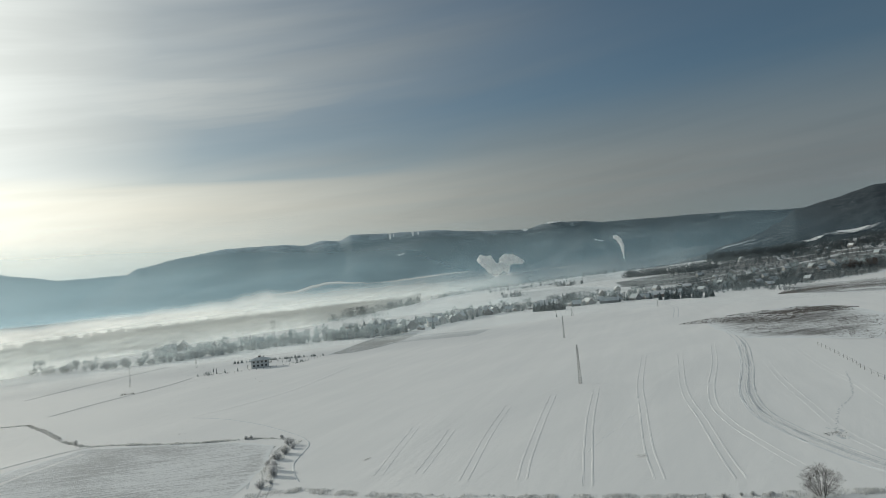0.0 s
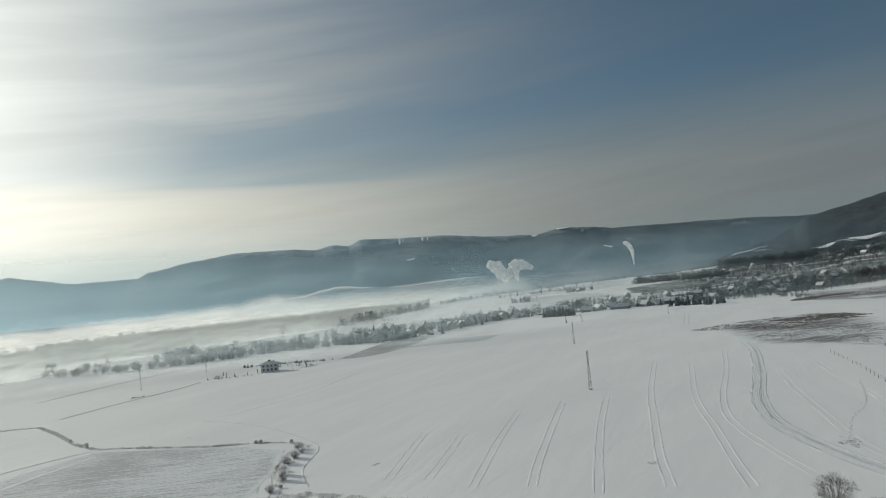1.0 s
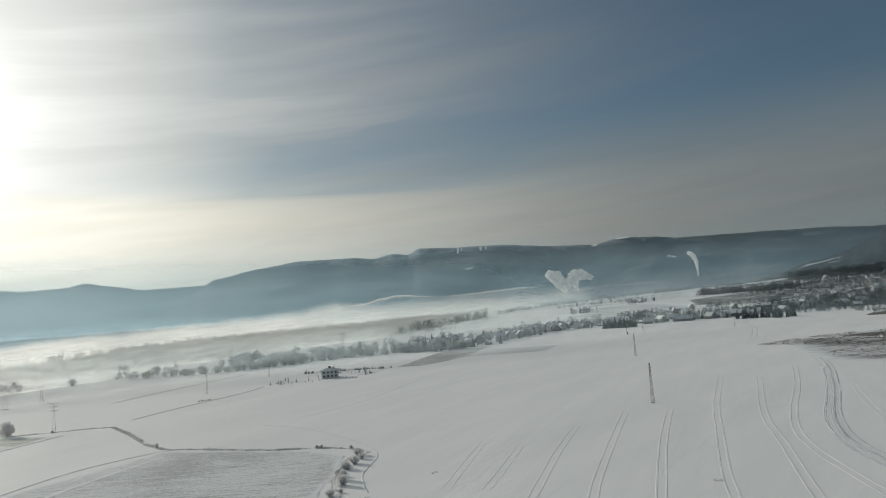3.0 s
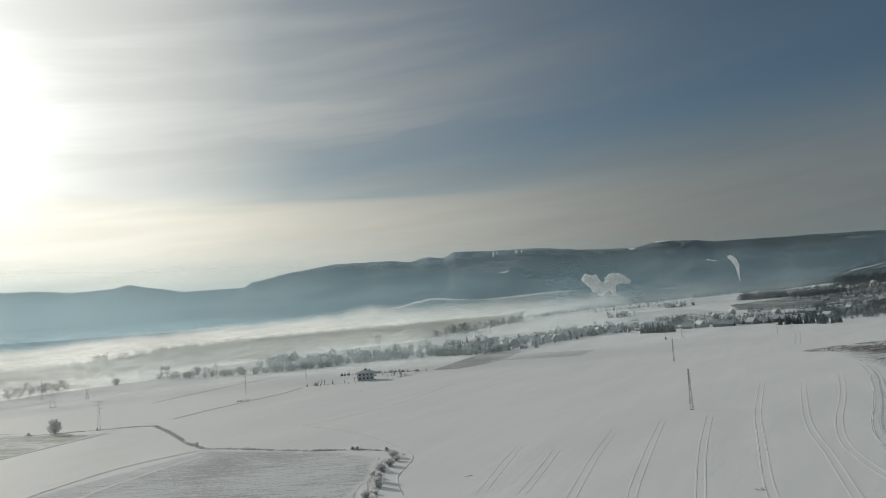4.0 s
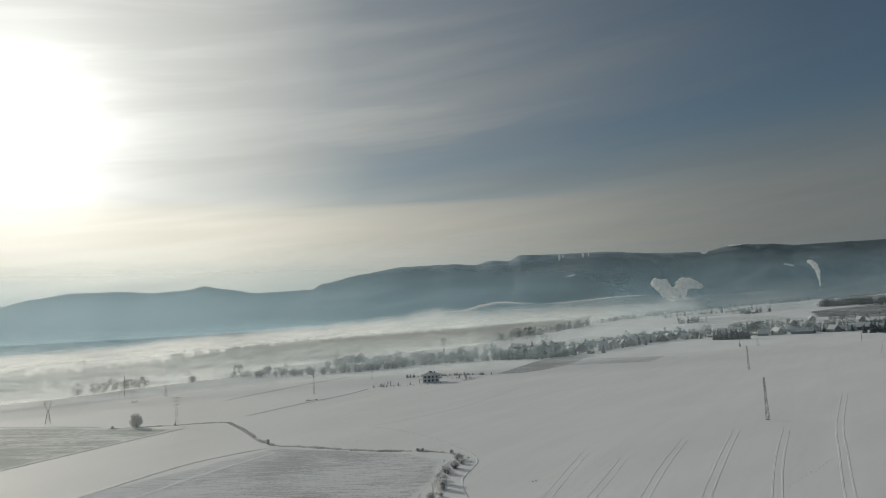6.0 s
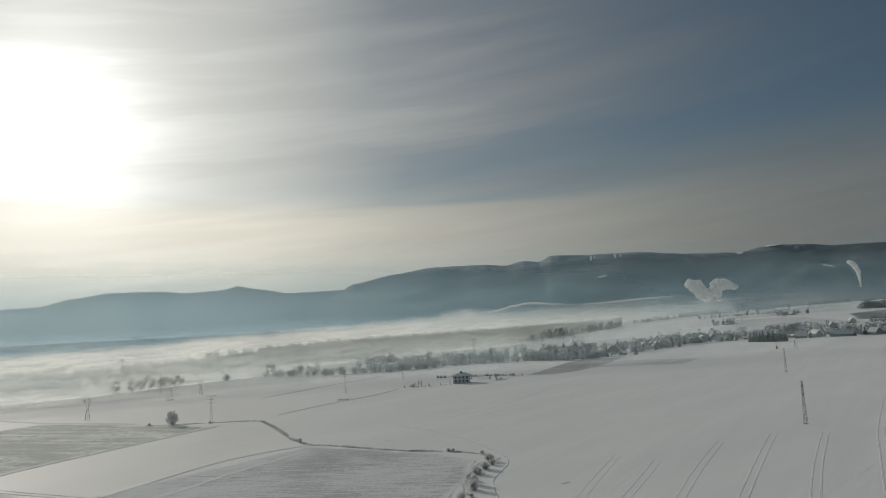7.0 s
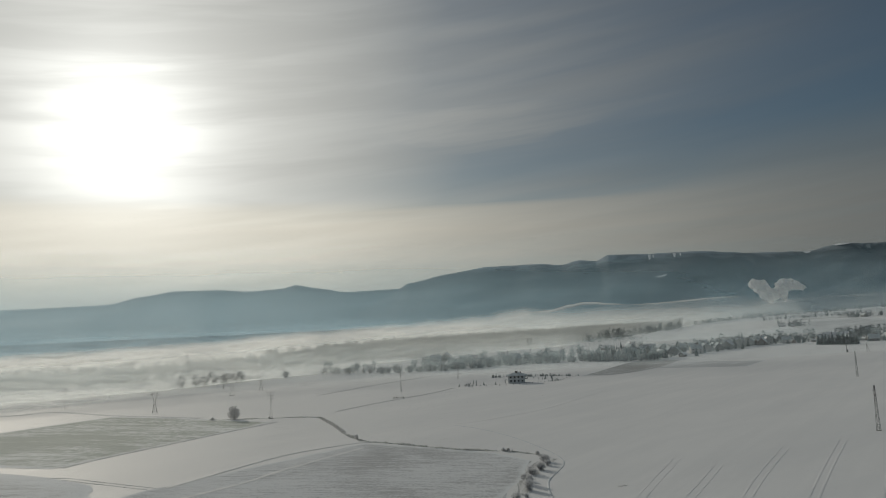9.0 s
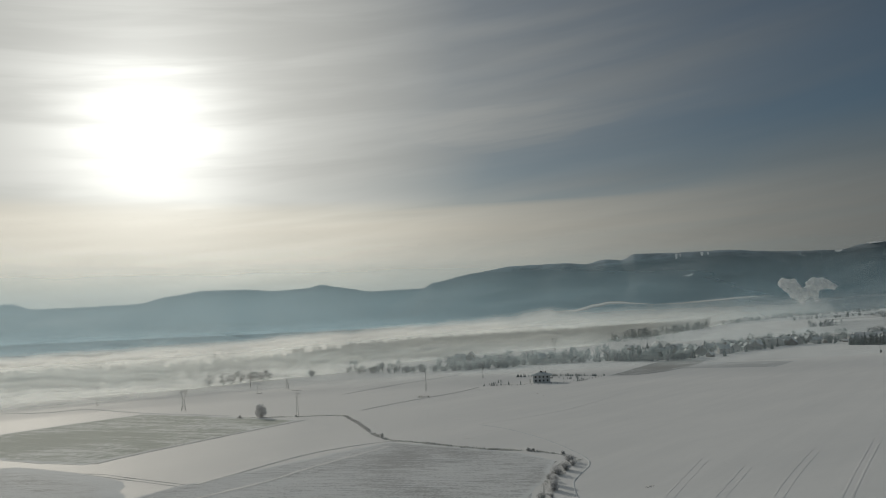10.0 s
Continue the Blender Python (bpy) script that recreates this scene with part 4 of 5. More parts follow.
far_wood("mist_wood", [(-498, 650), (-472, 690), (-425, 720), (-380, 760)], 26, 120, 12, 16, "frosted trees half lost in the mist", FROST)
far_wood("mist_wood", [(-412, 880), (-338, 930), (-278, 980), (-210, 1060), (-120, 1150)], 40, 260, 6, 17, "frosted trees half lost in the mist", FROST)
far_wood("mist_wood", [(-620, 420), (-540, 430), (-476, 440), (-440, 450)], 26, 200, 12, 18, "frosted trees half lost in the mist", FROST)
far_wood("valley_forest", [tuple(polar(az, (between(WOOD_NEAR, az) * (1 - k) + between(WOOD_FAR, az) * k)).xy) for k in (0.15, 0.5, 0.85) for az in ((5, 8, 12, 16, 20, 25, 30) if k != 0.5 else (30, 25, 20, 16, 12, 8, 5))], 95, 4200, 15, 24, "grey forest covering the valley floor", VALLEY_TWIG)
far_wood("valley_forest", [tuple(polar(az, (between(WOOD_NEAR, az) * (1 - k) + between(WOOD_FAR, az) * k)).xy) for k in (0.2, 0.7) for az in ((30, 36, 42, 48, 54, 60) if k < 0.5 else (60, 54, 48, 42, 36, 30))], 55, 900, 9, 44, "frosted woods fading into the valley mist", VALLEY_TWIG)
rng = random.Random(404)
drop_models(ROW_TREES + RED_TREES)


# ---- fields, banks and tracks ----
def field(name, corners, mat, label, lift=0.05, cell=4.0, soften=9.0):
    """A field with straight edges, lying on the land. Corners run round a convex outline."""
    xs, ys = [c[0] for c in corners], [c[1] for c in corners]
    nx, ny = int((max(xs) - min(xs)) / cell) + 2, int((max(ys) - min(ys)) / cell) + 2
    bm = bmesh.new()
    grid = [[bm.verts.new((min(xs) - cell / 2 + i * cell, min(ys) - cell / 2 + j * cell, 0)) for i in range(nx + 1)] for j in range(ny + 1)]
    for j in range(ny):
        for i in range(nx):
            bm.faces.new((grid[j][i], grid[j][i + 1], grid[j + 1][i + 1], grid[j + 1][i]))
    centre = Vector((sum(xs) / len(xs), sum(ys) / len(ys), 0))
    for a, b in zip(corners, corners[1:] + corners[:1]):
        a, b = Vector((*a, 0)), Vector((*b, 0))
        n = (b - a).cross(Vector((0, 0, 1)))
        if n.dot(centre - a) > 0:
            n = -n
        bmesh.ops.bisect_plane(bm, geom=bm.verts[:] + bm.edges[:] + bm.faces[:], plane_co=a, plane_no=n, clear_outer=True)
    margin = bm.verts.layers.float.new("margin")
    for v in bm.verts:
        away = min(abs((Vector(b) - Vector(a)).cross(v.co.xy - Vector(a))) / (Vector(b) - Vector(a)).length for a, b in zip(corners, corners[1:] + corners[:1]))
        v[margin] = min(1.0, away / soften)
        edge = noise.noise(Vector((v.co.x / 9, v.co.y / 9, 2))) * 1.2
        v.co.x, v.co.y = v.co.x + edge, v.co.y + edge * 0.6
        v.co.z = height(v.co.x, v.co.y) + lift
    return tagged(mesh_object(name, bm, mat, None, True), label, "field", kind="structure")


field("field_stubble", [(-47, 145), (-46, 168), (-50, 187), (-62, 196), (-100, 205), (-113, 206), (-122, 178), (-134, 145), (-138, 120), (-120, 95), (-60, 95)], STUBBLE, "stubble field showing through thin snow", 0.05, 2.5, 4.0)
field("field_crop", [(-279, 262), (-240, 259), (-178, 251), (-180, 220), (-183, 193), (-186, 165), (-188, 153), (-209, 152), (-247, 156), (-285, 175), (-291, 199)], WINTER_CROP, "greenish winter crop under rime", 0.05, 3.0, 6.0)
field("field_margin", [(-209, 146), (-182, 144), (-155, 138), (-141, 125), (-130, 96), (-200, 90), (-240, 120)], ROUGH_GROUND, "rough grass margin under thin snow", 0.05, 3.0, 20.0)
field("field_grey", [(-84, 459), (-78, 502), (-67, 586), (-53, 604), (-26, 600), (-34, 527), (-49, 485), (-64, 461)], GREY_FIELD, "grey ploughed field covered with rime", 0.05, 4.0, 5.0)
field("field_pale", [(-25, 570), (35, 571), (19, 514), (-48, 510)], PALE_FIELD, "field with a thinner layer of snow", 0.05, 4.0, 2.0)
field("heath", [(166, 456), (206, 485), (250, 509), (268, 498), (262, 440), (246, 392), (178, 286), (152, 317), (140, 332), (148, 390)], HEATH_GROUND, "heather and dry grass under patchy snow", 0.06, 4.0, 26.0)
field("rough_upland", [(300, 1130), (560, 1000), (800, 1180), (780, 1400), (560, 1480), (400, 1420)], UPLAND_GROUND, "rough grassland under thin snow behind the village", 0.12, 20.0, 60.0)
field("pasture", [(60, 1100), (250, 1050), (300, 1180), (260, 1460), (120, 1450)], PALE_FIELD, "pasture showing through thin snow behind the village", 0.12, 20.0, 50.0)
field("pasture_upper", [(130, 1500), (380, 1440), (430, 1850), (170, 1950)], ROUGH_GROUND, "rough pasture under thin snow below the mountains", 0.15, 24.0, 60.0)
field("field_meadow", [(300, 1200), (420, 1150), (520, 1220), (500, 1330), (390, 1400), (330, 1360)], SCRUB_GROUND, "rough meadow under thin snow behind the village", 0.2, 20.0)
field("scrubland", [(285, 905), (420, 862), (560, 890), (760, 1030), (790, 1180), (700, 1260), (520, 1170), (380, 1110), (290, 1010)], SCRUB_GROUND, "scrubby rough ground between the farms under thin snow", 0.25, 16.0, 40.0)
field("scrubland_upper", [(640, 1330), (900, 1240), (1000, 1330), (900, 1480), (720, 1500)], SCRUB_GROUND, "scrubby rough ground between the farms under thin snow", 0.4, 20.0, 50.0)
field("heath_mid", [(405, 845), (464, 827), (513, 811), (420, 600), (371, 588), (336, 660)], HEATH_GROUND, "heather and dry grass under patchy snow", 0.06)


def smooth_line(points, step):
    pts = [Vector(p) for p in points]
    pts = [pts[0] * 2 - pts[1]] + pts + [pts[-1] * 2 - pts[-2]]
    out = []
    for a, b, c, d in zip(pts, pts[1:], pts[2:], pts[3:]):
        n = max(2, int((c - b).length / step))
        for k in range(n):
            u = k / n
            out.append(0.5 * ((2 * b) + (c - a) * u + (2 * a - 5 * b + 4 * c - d) * u * u + (3 * b - a - 3 * c + d) * u ** 3))
    return out + [pts[-2]]


def ribbon(bm, line, offset, profile, rough, seed):
    """A strip along a line, with a cross-section of (across, up)."""
    last = None
    for k, p in enumerate(line):
        q = line[min(k + 1, len(line) - 1)] - line[max(k - 1, 0)]
        n = Vector((-q.y, q.x)).normalized()
        row = []
        for j, (s, h) in enumerate(profile):
            c = p + n * (offset + s + noise.noise(Vector((k * 0.35, j, seed))) * rough * 0.5)
            row.append(bm.verts.new(land(c.x, c.y, 0.02 + max(-0.04, h * (1 + noise.noise(Vector((k * 0.7, j * 3, seed))) * rough * 2)))))
        if last:
            for a, b, c, d in zip(last, last[1:], row[1:], row):
                bm.faces.new((a, b, c, d))
        last = row


RUT = [(-0.23, -0.04), (-0.15, 0.022), (-0.07, -0.006), (0.07, -0.006), (0.15, 0.022), (0.23, -0.04)]


def wheel_track(points, gauge, label, profile=RUT, rough=0.15, mat=SNOW):
    track = tagged(new("wheel_track"), label, "track", "wheel tracks across the snow", "structure")
    line = smooth_line(points, 2.0)
    for side in (-gauge / 2, gauge / 2):
        bm = bmesh.new()
        ribbon(bm, line, side, profile, rough, side)
        part("rut", bm, mat, track, smooth=True)
    return track


for points in ([(83, 303), (61, 231), (51, 193), (40, 150), (35, 126)],
               [(95, 292), (69.5, 213), (59, 169), (52, 140), (48, 122)],
               [(119, 318), (98, 262), (79, 216), (68, 185), (63.6, 163), (61.8, 144), (60.8, 126)],
               [(114, 254), (101, 216.5), (90, 180), (81, 149), (78, 130)],
               [(137, 276), (122, 230), (113, 196.5), (104, 171), (98, 150)],
               [(45.5, 227), (34.6, 184), (27, 150), (22, 126)],
               [(31, 224), (22, 186), (14, 150), (11, 134)],
               [(15.4, 212), (7, 175), (-0.2, 137)],
               [(-2, 186), (-6, 163), (-9.4, 145)],
               [(-12, 194), (-15.7, 166), (-18, 147)]):
    wheel_track(points, 1.8, "pair of tractor ruts in smooth snow")
wheel_track([(239, 751), (218, 690), (203, 621), (165, 507)], 3.4, "farm track leading from the village into the field", [(s * 1.6, h * 1.6) for s, h in RUT], 0.3, PACKED)
MAIN_TRACK = [(164, 445), (150, 380), (129, 312), (102.5, 246), (84, 204), (73.6, 173), (71, 151), (71, 135), (72, 120), (74, 105)]
wheel_track(MAIN_TRACK, 2.4, "well-used farm track with deep frozen ruts", [(s * 1.7, h * 1.5) for s, h in RUT], 0.5, PACKED)
wheel_track([(x + 2.6, y + 1) for x, y in MAIN_TRACK[1:-1]], 1.7, "well-used farm track with deep frozen ruts", RUT, 0.4, PACKED)


wheel_track([(-48.5, 186), (-48.5, 176), (-46.5, 165), (-43.5, 155), (-41.3, 146), (-40, 135)], 1.9, "curving tractor ruts along the edge of the stubble", RUT, 0.5, DITCH)
wheel_track([(-53, 188), (-53.5, 176), (-51.5, 165), (-48.5, 155), (-46.3, 146)], 1.9, "curving tractor ruts along the edge of the stubble", RUT, 0.5, PACKED)


def track_crumbs():
    for k, dx in enumerate((-0.6, 0.5, 1.6, 2.6)):
        footprints([(x + dx, y + dx * 0.4) for x, y in MAIN_TRACK[2:]], "trodden crumbs of snow along the farm track", 0.7, 0.09, 20 + k)


def path(name, points, profile, label, mat, rough=0.4, step=1.5):
    bm = bmesh.new()
    ribbon(bm, smooth_line(points, step), 0.0, profile, rough, len(points))
    return tagged(mesh_object(name, bm, mat, None, True), label, "path", kind="structure")


BERM = [(-0.5, -0.04), (-0.3, 0.08), (0.0, 0.02), (0.3, 0.09), (0.5, -0.04)]
path("footpath", [(-93.5, 245.5), (-80, 237), (-63, 220.5), (-47.4, 200), (-42, 190.5), (-39.8, 183), (-39.8, 172), (-39.6, 164), (-37.4, 155), (-34.9, 148)], [(s * 0.5, h * 0.7) for s, h in BERM], "trodden path winding through the snow", PACKED)
def footprints(points, label, gap=0.8, size=0.13, seed=1):
    """Small dents with a raised rim, one after the other along a line."""
    rng2 = random.Random(seed)
    verts, faces = [], []
    for p in smooth_line(points, gap):
        c = land(p.x + rng2.gauss(0, 0.16), p.y + rng2.gauss(0, 0.16), 0.01)
        n, r = len(verts), size * rng2.uniform(0.8, 1.3)
        for k in range(6):
            a = k * math.pi / 3
            d = Vector((math.cos(a), math.sin(a), 0)) * r
            verts += [tuple(c + d * 1.7 + Vector((0, 0, -0.02))), tuple(c + d + Vector((0, 0, 0.045)))]
        verts.append(tuple(c))
        for k in range(6):
            a, b = n + 2 * k, n + 2 * ((k + 1) % 6)
            faces += [(a, b, b + 1, a + 1), (a + 1, b + 1, n + 12)]
    return tagged(sheet("footprints", verts, faces, PACKED, False), label, "footprints", kind="stuff")


track_crumbs()
footprints([(122, 218), (113, 200), (104, 184), (98, 176), (92, 169), (82.5, 153.5), (79, 148)], "line of animal footprints across the snow", 0.9, 0.16, 1)
footprints([(45.5, 183), (40, 172), (36, 166), (27, 150)], "line of animal footprints across the snow", 1.1, 0.1, 2)
footprints([(79, 151), (80.5, 148), (78, 145), (77, 141.5), (79, 142.5)], "trampled spot in the snow", 0.5, 0.22, 3)
path("lane", [(-94, 249), (-84, 263), (-69, 298), (-55, 370)], [(s * 3.2, h * 1.2) for s, h in BERM], "snowed-over lane between the fields", SNOW)
path("ditch", [(-217, 349), (-211, 394), (-204, 440), (-197, 480)], [(s * 1.5, h * 1.6) for s, h in BERM], "shallow ditch with frosted grass", DITCH)
path("ditch", [(-166, 283), (-162, 305), (-157, 325), (-148.5, 357), (-146, 385)], [(s * 1.4, h * 1.6) for s, h in BERM], "shallow ditch with frosted grass", DITCH)
path("ditch", [(-374, 255), (-348, 261), (-334, 275), (-282, 265), (-223, 259)], [(s * 3, h * 2) for s, h in BERM], "field edge of dark frosted grass", DITCH)
path("ditch", [(-176, 251), (-180, 226), (-183, 200), (-186, 170), (-186, 155)], [(s * 2, h * 1.6) for s, h in BERM], "field edge of dark frosted grass", DITCH)


path("lane", [(-132, 140), (-131, 152), (-129, 175), (-125, 190), (-115, 206), (-110, 209)], [(s * 2.2, h * 1.8) for s, h in BERM], "snowed-over lane along the edge of the stubble", SNOW)
path("lane", [(-121, 128), (-117.5, 140), (-115, 150), (-114.5, 161), (-112, 177), (-107.5, 199)], [(s * 1.8, h * 1.4) for s, h in BERM], "snowed-over lane along the edge of the stubble", SNOW)
for points in ([(-200, 128), (-190, 130), (-171, 134), (-160, 131), (-148, 126)], [(-190, 137), (-173, 142.5), (-158, 141), (-147, 139.7), (-131, 137.6)], [(-185, 121), (-165, 123), (-150, 118), (-138, 117)]):
    wheel_track(points, 2.0, "frozen ruts through rough grass at the field corner", [(s * 1.4, h * 1.6) for s, h in RUT], 0.8, ROUGH_SNOW)


def grass_strip(name, points, width, count, tall, seed, label, mat=GRASS):
    rng2 = random.Random(seed)
    verts, faces = [], []
    for x, y in along(points, count, width, rng2):
        p = land(x, y)
        thick = 0.5 + noise.noise(Vector((x / 3, y / 3, seed)))
        if thick < rng2.uniform(0, 0.6):
            continue
        for _ in range(5):
            a = p + Vector((rng2.gauss(0, 0.2), rng2.gauss(0, 0.2), -0.05))
            w = Vector((rng2.gauss(0, 0.4), rng2.gauss(0, 0.4), 1)) * tall * rng2.uniform(0.4, 1.0) * min(1.3, thick + 0.3)
            s = Vector((rng2.gauss(0, 1), rng2.gauss(0, 1), 0)).normalized() * tall * 0.16
            n = len(verts)
            verts += [tuple(a - s), tuple(a + s), tuple(a + w + s * 0.4), tuple(a + w - s * 0.4)]
            faces.append((n, n + 1, n + 2, n + 3))
    return tagged(sheet(name, verts, faces, mat, False), label, "grass", kind="stuff")


HEDGE = [(-213, 253), (-186, 260.6), (-173, 265), (-163.5, 264.5), (-144.5, 244), (-125.4, 221), (-112, 209), (-102, 208), (-86, 202.5), (-76, 200), (-61, 199), (-50.5, 196), (-45.4, 191)]
grass_strip("field_edge_grass", HEDGE, 0.8, 2600, 0.5, 3, "tall frosted grass along the field edge")
grass_strip("field_edge_grass", [(-45, 190), (-46.5, 177), (-45, 168), (-44, 158), (-42, 146)], 1.9, 800, 0.4, 4, "tall frosted grass along the field edge")
grass_strip("bank_grass", [(-44.5, 140.5), (-33, 141.5), (-24.5, 136.6), (-13, 131), (-2.5, 126.4), (43, 112.5), (51.5, 111.5), (66, 109.5), (78, 107)], 1.6, 2600, 0.45, 5, "frosted grass on a low bank between fields")
grass_strip("heather", [(166, 420), (200, 450), (240, 470), (258, 470)], 32, 5200, 0.55, 6, "clumps of dry heather standing out of the snow", HEATH)
grass_strip("heather", [(160, 330), (190, 340), (235, 390)], 45, 2600, 0.5, 7, "clumps of dry heather standing out of the snow", HEATH)
grass_strip("heather", [(336, 680), (352, 705), (380, 725), (412, 738)], 11, 2400, 0.9, 16, "dark heather along the edge of the field", HEATH)
grass_strip("heather", [(390, 660), (450, 740), (520, 810)], 34, 2200, 0.7, 17, "clumps of dry heather standing out of the snow", HEATH)
grass_strip("heather", [(215, 455), (245, 470), (268, 470)], 16, 3600, 0.6, 18, "dense dark heather standing out of the snow", HEATH)
# Dark footprints, drawn with short heather-coloured blades.
grass_strip("heather", [(77, 147), (79, 143.4)], 2.0, 40, 0.3, 8, "small dark blades standing in for footprints in the snow", HEATH)
grass_strip("heather", [(35.6, 143), (37.6, 142.5)], 1.2, 16, 0.25, 9, "small dark blades standing in for footprints in the snow", HEATH)
for a, b in (((-95.6, 339.5), (-82.5, 342)), ((-121.4, 332), (-115.4, 332)), ((-102.2, 352.4), (-100, 352.3)), ((-22.7, 161), (-21.3, 163)), ((-89, 216.5), (-85.6, 217))):
    grass_strip("field_tufts", [a, b], 0.5, 14, 0.22, 11, "few dry stalks poking through the snow", HEATH)
grass_strip("field_tufts", [(-161, 334), (-156, 337)], 2.0, 26, 0.7, 10, "dark tufts of grass beside the ditch", HEATH)


# ---- masts and pylons ----
def lattice_face(bm, a0, a1, b0, b1, n, r):
    """Zigzag bracing between two legs, from the foot (a0, b0) to the top (a1, b1)."""
    for k in range(n):
        u, v = k / n, (k + 1) / n
        pa, pb, qa, qb = a0.lerp(a1, u), b0.lerp(b1, u), a0.lerp(a1, v), b0.lerp(b1, v)
        bar(bm, pa if k % 2 else pb, qb if k % 2 else qa, r, r, 3)
        bar(bm, qa, qb, r, r, 3)


def lattice_column(root, tall, foot, top, n, leg_r, brace_r, base=0.0, name="lattice"):
    corners = [(-1, -1), (1, -1), (1, 1), (-1, 1)]
    lows = [Vector((x * foot / 2, y * foot / 2, base)) for x, y in corners]
    highs = [Vector((x * top / 2, y * top / 2, tall)) for x, y in corners]
    for a, b in zip(lows, highs):
        bm = bmesh.new()
        bar(bm, a, b, leg_r, leg_r * 0.85)
        part("leg", bm, STEEL, root)
    for k in range(4):
        bm = bmesh.new()
        lattice_face(bm, lows[k], highs[k], lows[(k + 1) % 4], highs[(k + 1) % 4], n, brace_r)
        part(name, bm, STEEL, root)


def insulator(arm, at, drop=0.35):
    bm = bmesh.new()
    x, y, z = at
    for k in range(3):
        bmesh.ops.create_cone(bm, cap_ends=True, segments=8, radius1=0.05, radius2=0.035, depth=0.06, matrix=Matrix.Translation((x, y, z + 0.1 + k * drop / 3)))
    bar(bm, (x, y, z), (x, y, z + drop + 0.1), 0.03)
    part("insulator", bm, FRAME, arm)


def lattice_mast(tall, label, arms=((0.0, 0.8), (-1.2, 1.1), (-2.6, 0.9)), foot=0.95, bars=11, heavy=0.8):
    root = tagged(new("lattice_mast"), label, "mast", "power line masts")
    lattice_column(root, tall, foot, 0.24, bars, 0.036 * heavy, 0.012 * heavy)
    bm = bmesh.new()
    box(bm, -foot * 0.62, foot * 0.62, -foot * 0.62, foot * 0.62, -0.5, 0.12)
    part("footing", bm, CONCRETE, root, "snow-dusted concrete footing")
    bm = bmesh.new()
    box(bm, -0.2, 0.2, -0.2, 0.2, tall - 0.05, tall + 0.1)
    part("cap", bm, STEEL, root)
    for drop, half in arms:
        bm = bmesh.new()
        z = tall + drop
        box(bm, -half, half, -0.04, 0.04, z - 0.04, z + 0.04)
        bar(bm, (-half, 0, z), (0, 0, z - 0.4), 0.022)
        bar(bm, (half, 0, z), (0, 0, z - 0.4), 0.022)
        arm = part("crossarm", bm, STEEL, root)
        for x in (-half + 0.08, half - 0.08):
            insulator(arm, (x, 0, z + 0.06))
    return root


def stand(ob, x, y, turn=0.0, lift=0.0, size=1.0):
    ob.matrix_basis = Matrix.Translation(land(x, y, lift)) @ Matrix.Rotation(radians(turn), 4, "Z") @ Matrix.Scale(size, 4)
    return ob


first_mast = stand(lattice_mast(13.2, "grey steel lattice power mast standing alone in smooth snow", ((0.0, 0.35), (-1.3, 0.6), (-2.7, 0.45), (-3.8, 0.55)), 0.9, 14, 1.35), 43.3, 241.8, 12)
tagged(copy_thing(first_mast, Matrix.Translation(land(69.9, 430)) @ Matrix.Rotation(radians(10), 4, "Z")))
plain_mast = stand(lattice_mast(10.6, "slim grey steel lattice power mast beside a ditch", ((0.0, 1.2), (-1.0, 1.0)), 0.75, 10, 0.75), -172.6, 369.5, 40)
for x, y, s in ((-167.4, 452.3, 0.92), (-164.4, 612, 0.95)):
    copy_thing(plain_mast, Matrix.Translation(land(x, y)) @ Matrix.Rotation(radians(35), 4, "Z") @ Matrix.Diagonal((1, 1, s, 1)))
stand(lattice_mast(11.6, "grey lattice power mast with wide crossarms at a field corner", ((0.0, 2.0), (-1.4, 1.4), (-2.9, 1.5)), 1.1, 13), -185.5, 260.2, 38)
stand(lattice_mast(10.6, "thin grey lattice mast fading into the mist", ((0.0, 0.8), (-1.2, 1.0)), 1.0, 11), -346.9, 292, 50)


def portal_pylon(tall, wide, label):
    """A pylon that narrows to a waist and forks into two arms under a bridge."""
    root = tagged(new("forked_pylon"), label, "pylon", "high voltage pylons")
    waist = tall * 0.55
    lattice_column(root, waist, wide * 0.62, wide * 0.16, 5, 0.075, 0.03)
    for s in (-1, 1):
        bm = bmesh.new()
        a0, a1 = Vector((s * wide * 0.02, -0.3, waist)), Vector((s * wide * 0.30, -0.25, tall * 0.93))
        b0, b1 = Vector((s * wide * 0.10, 0.3, waist)), Vector((s * wide * 0.44, 0.25, tall * 0.93))
        for p, q in ((a0, a1), (b0, b1)):
            bar(bm, p, q, 0.065)
        lattice_face(bm, a0, a1, b0, b1, 5, 0.026)
        part("fork", bm, STEEL, root)
        bm = bmesh.new()
        bar(bm, (s * wide * 0.37, 0, tall * 0.93), (s * wide * 0.40, 0, tall * 1.06), 0.1, 0.05)
        part("peak", bm, STEEL, root)
    bm = bmesh.new()
    z = tall * 0.93
    for dy in (-0.3, 0.3):
        bar(bm, (-wide * 0.62, dy * 0.3, z), (wide * 0.62, dy * 0.3, z), 0.055)
        bar(bm, (-wide * 0.40, dy, z + 0.6), (wide * 0.40, dy, z + 0.6), 0.04)
    lattice_face(bm, Vector((-wide * 0.5, 0, z)), Vector((wide * 0.5, 0, z)), Vector((-wide * 0.4, 0, z + 0.6)), Vector((wide * 0.4, 0, z + 0.6)), 8, 0.025)
    bridge = part("bridge", bm, STEEL, root)
    for x in (-wide * 0.6, 0, wide * 0.6):
        bm = bmesh.new()
        bar(bm, (x, 0, z), (x, 0, z - 0.9), 0.09)
        part("insulator", bm, FRAME, bridge)
    return root


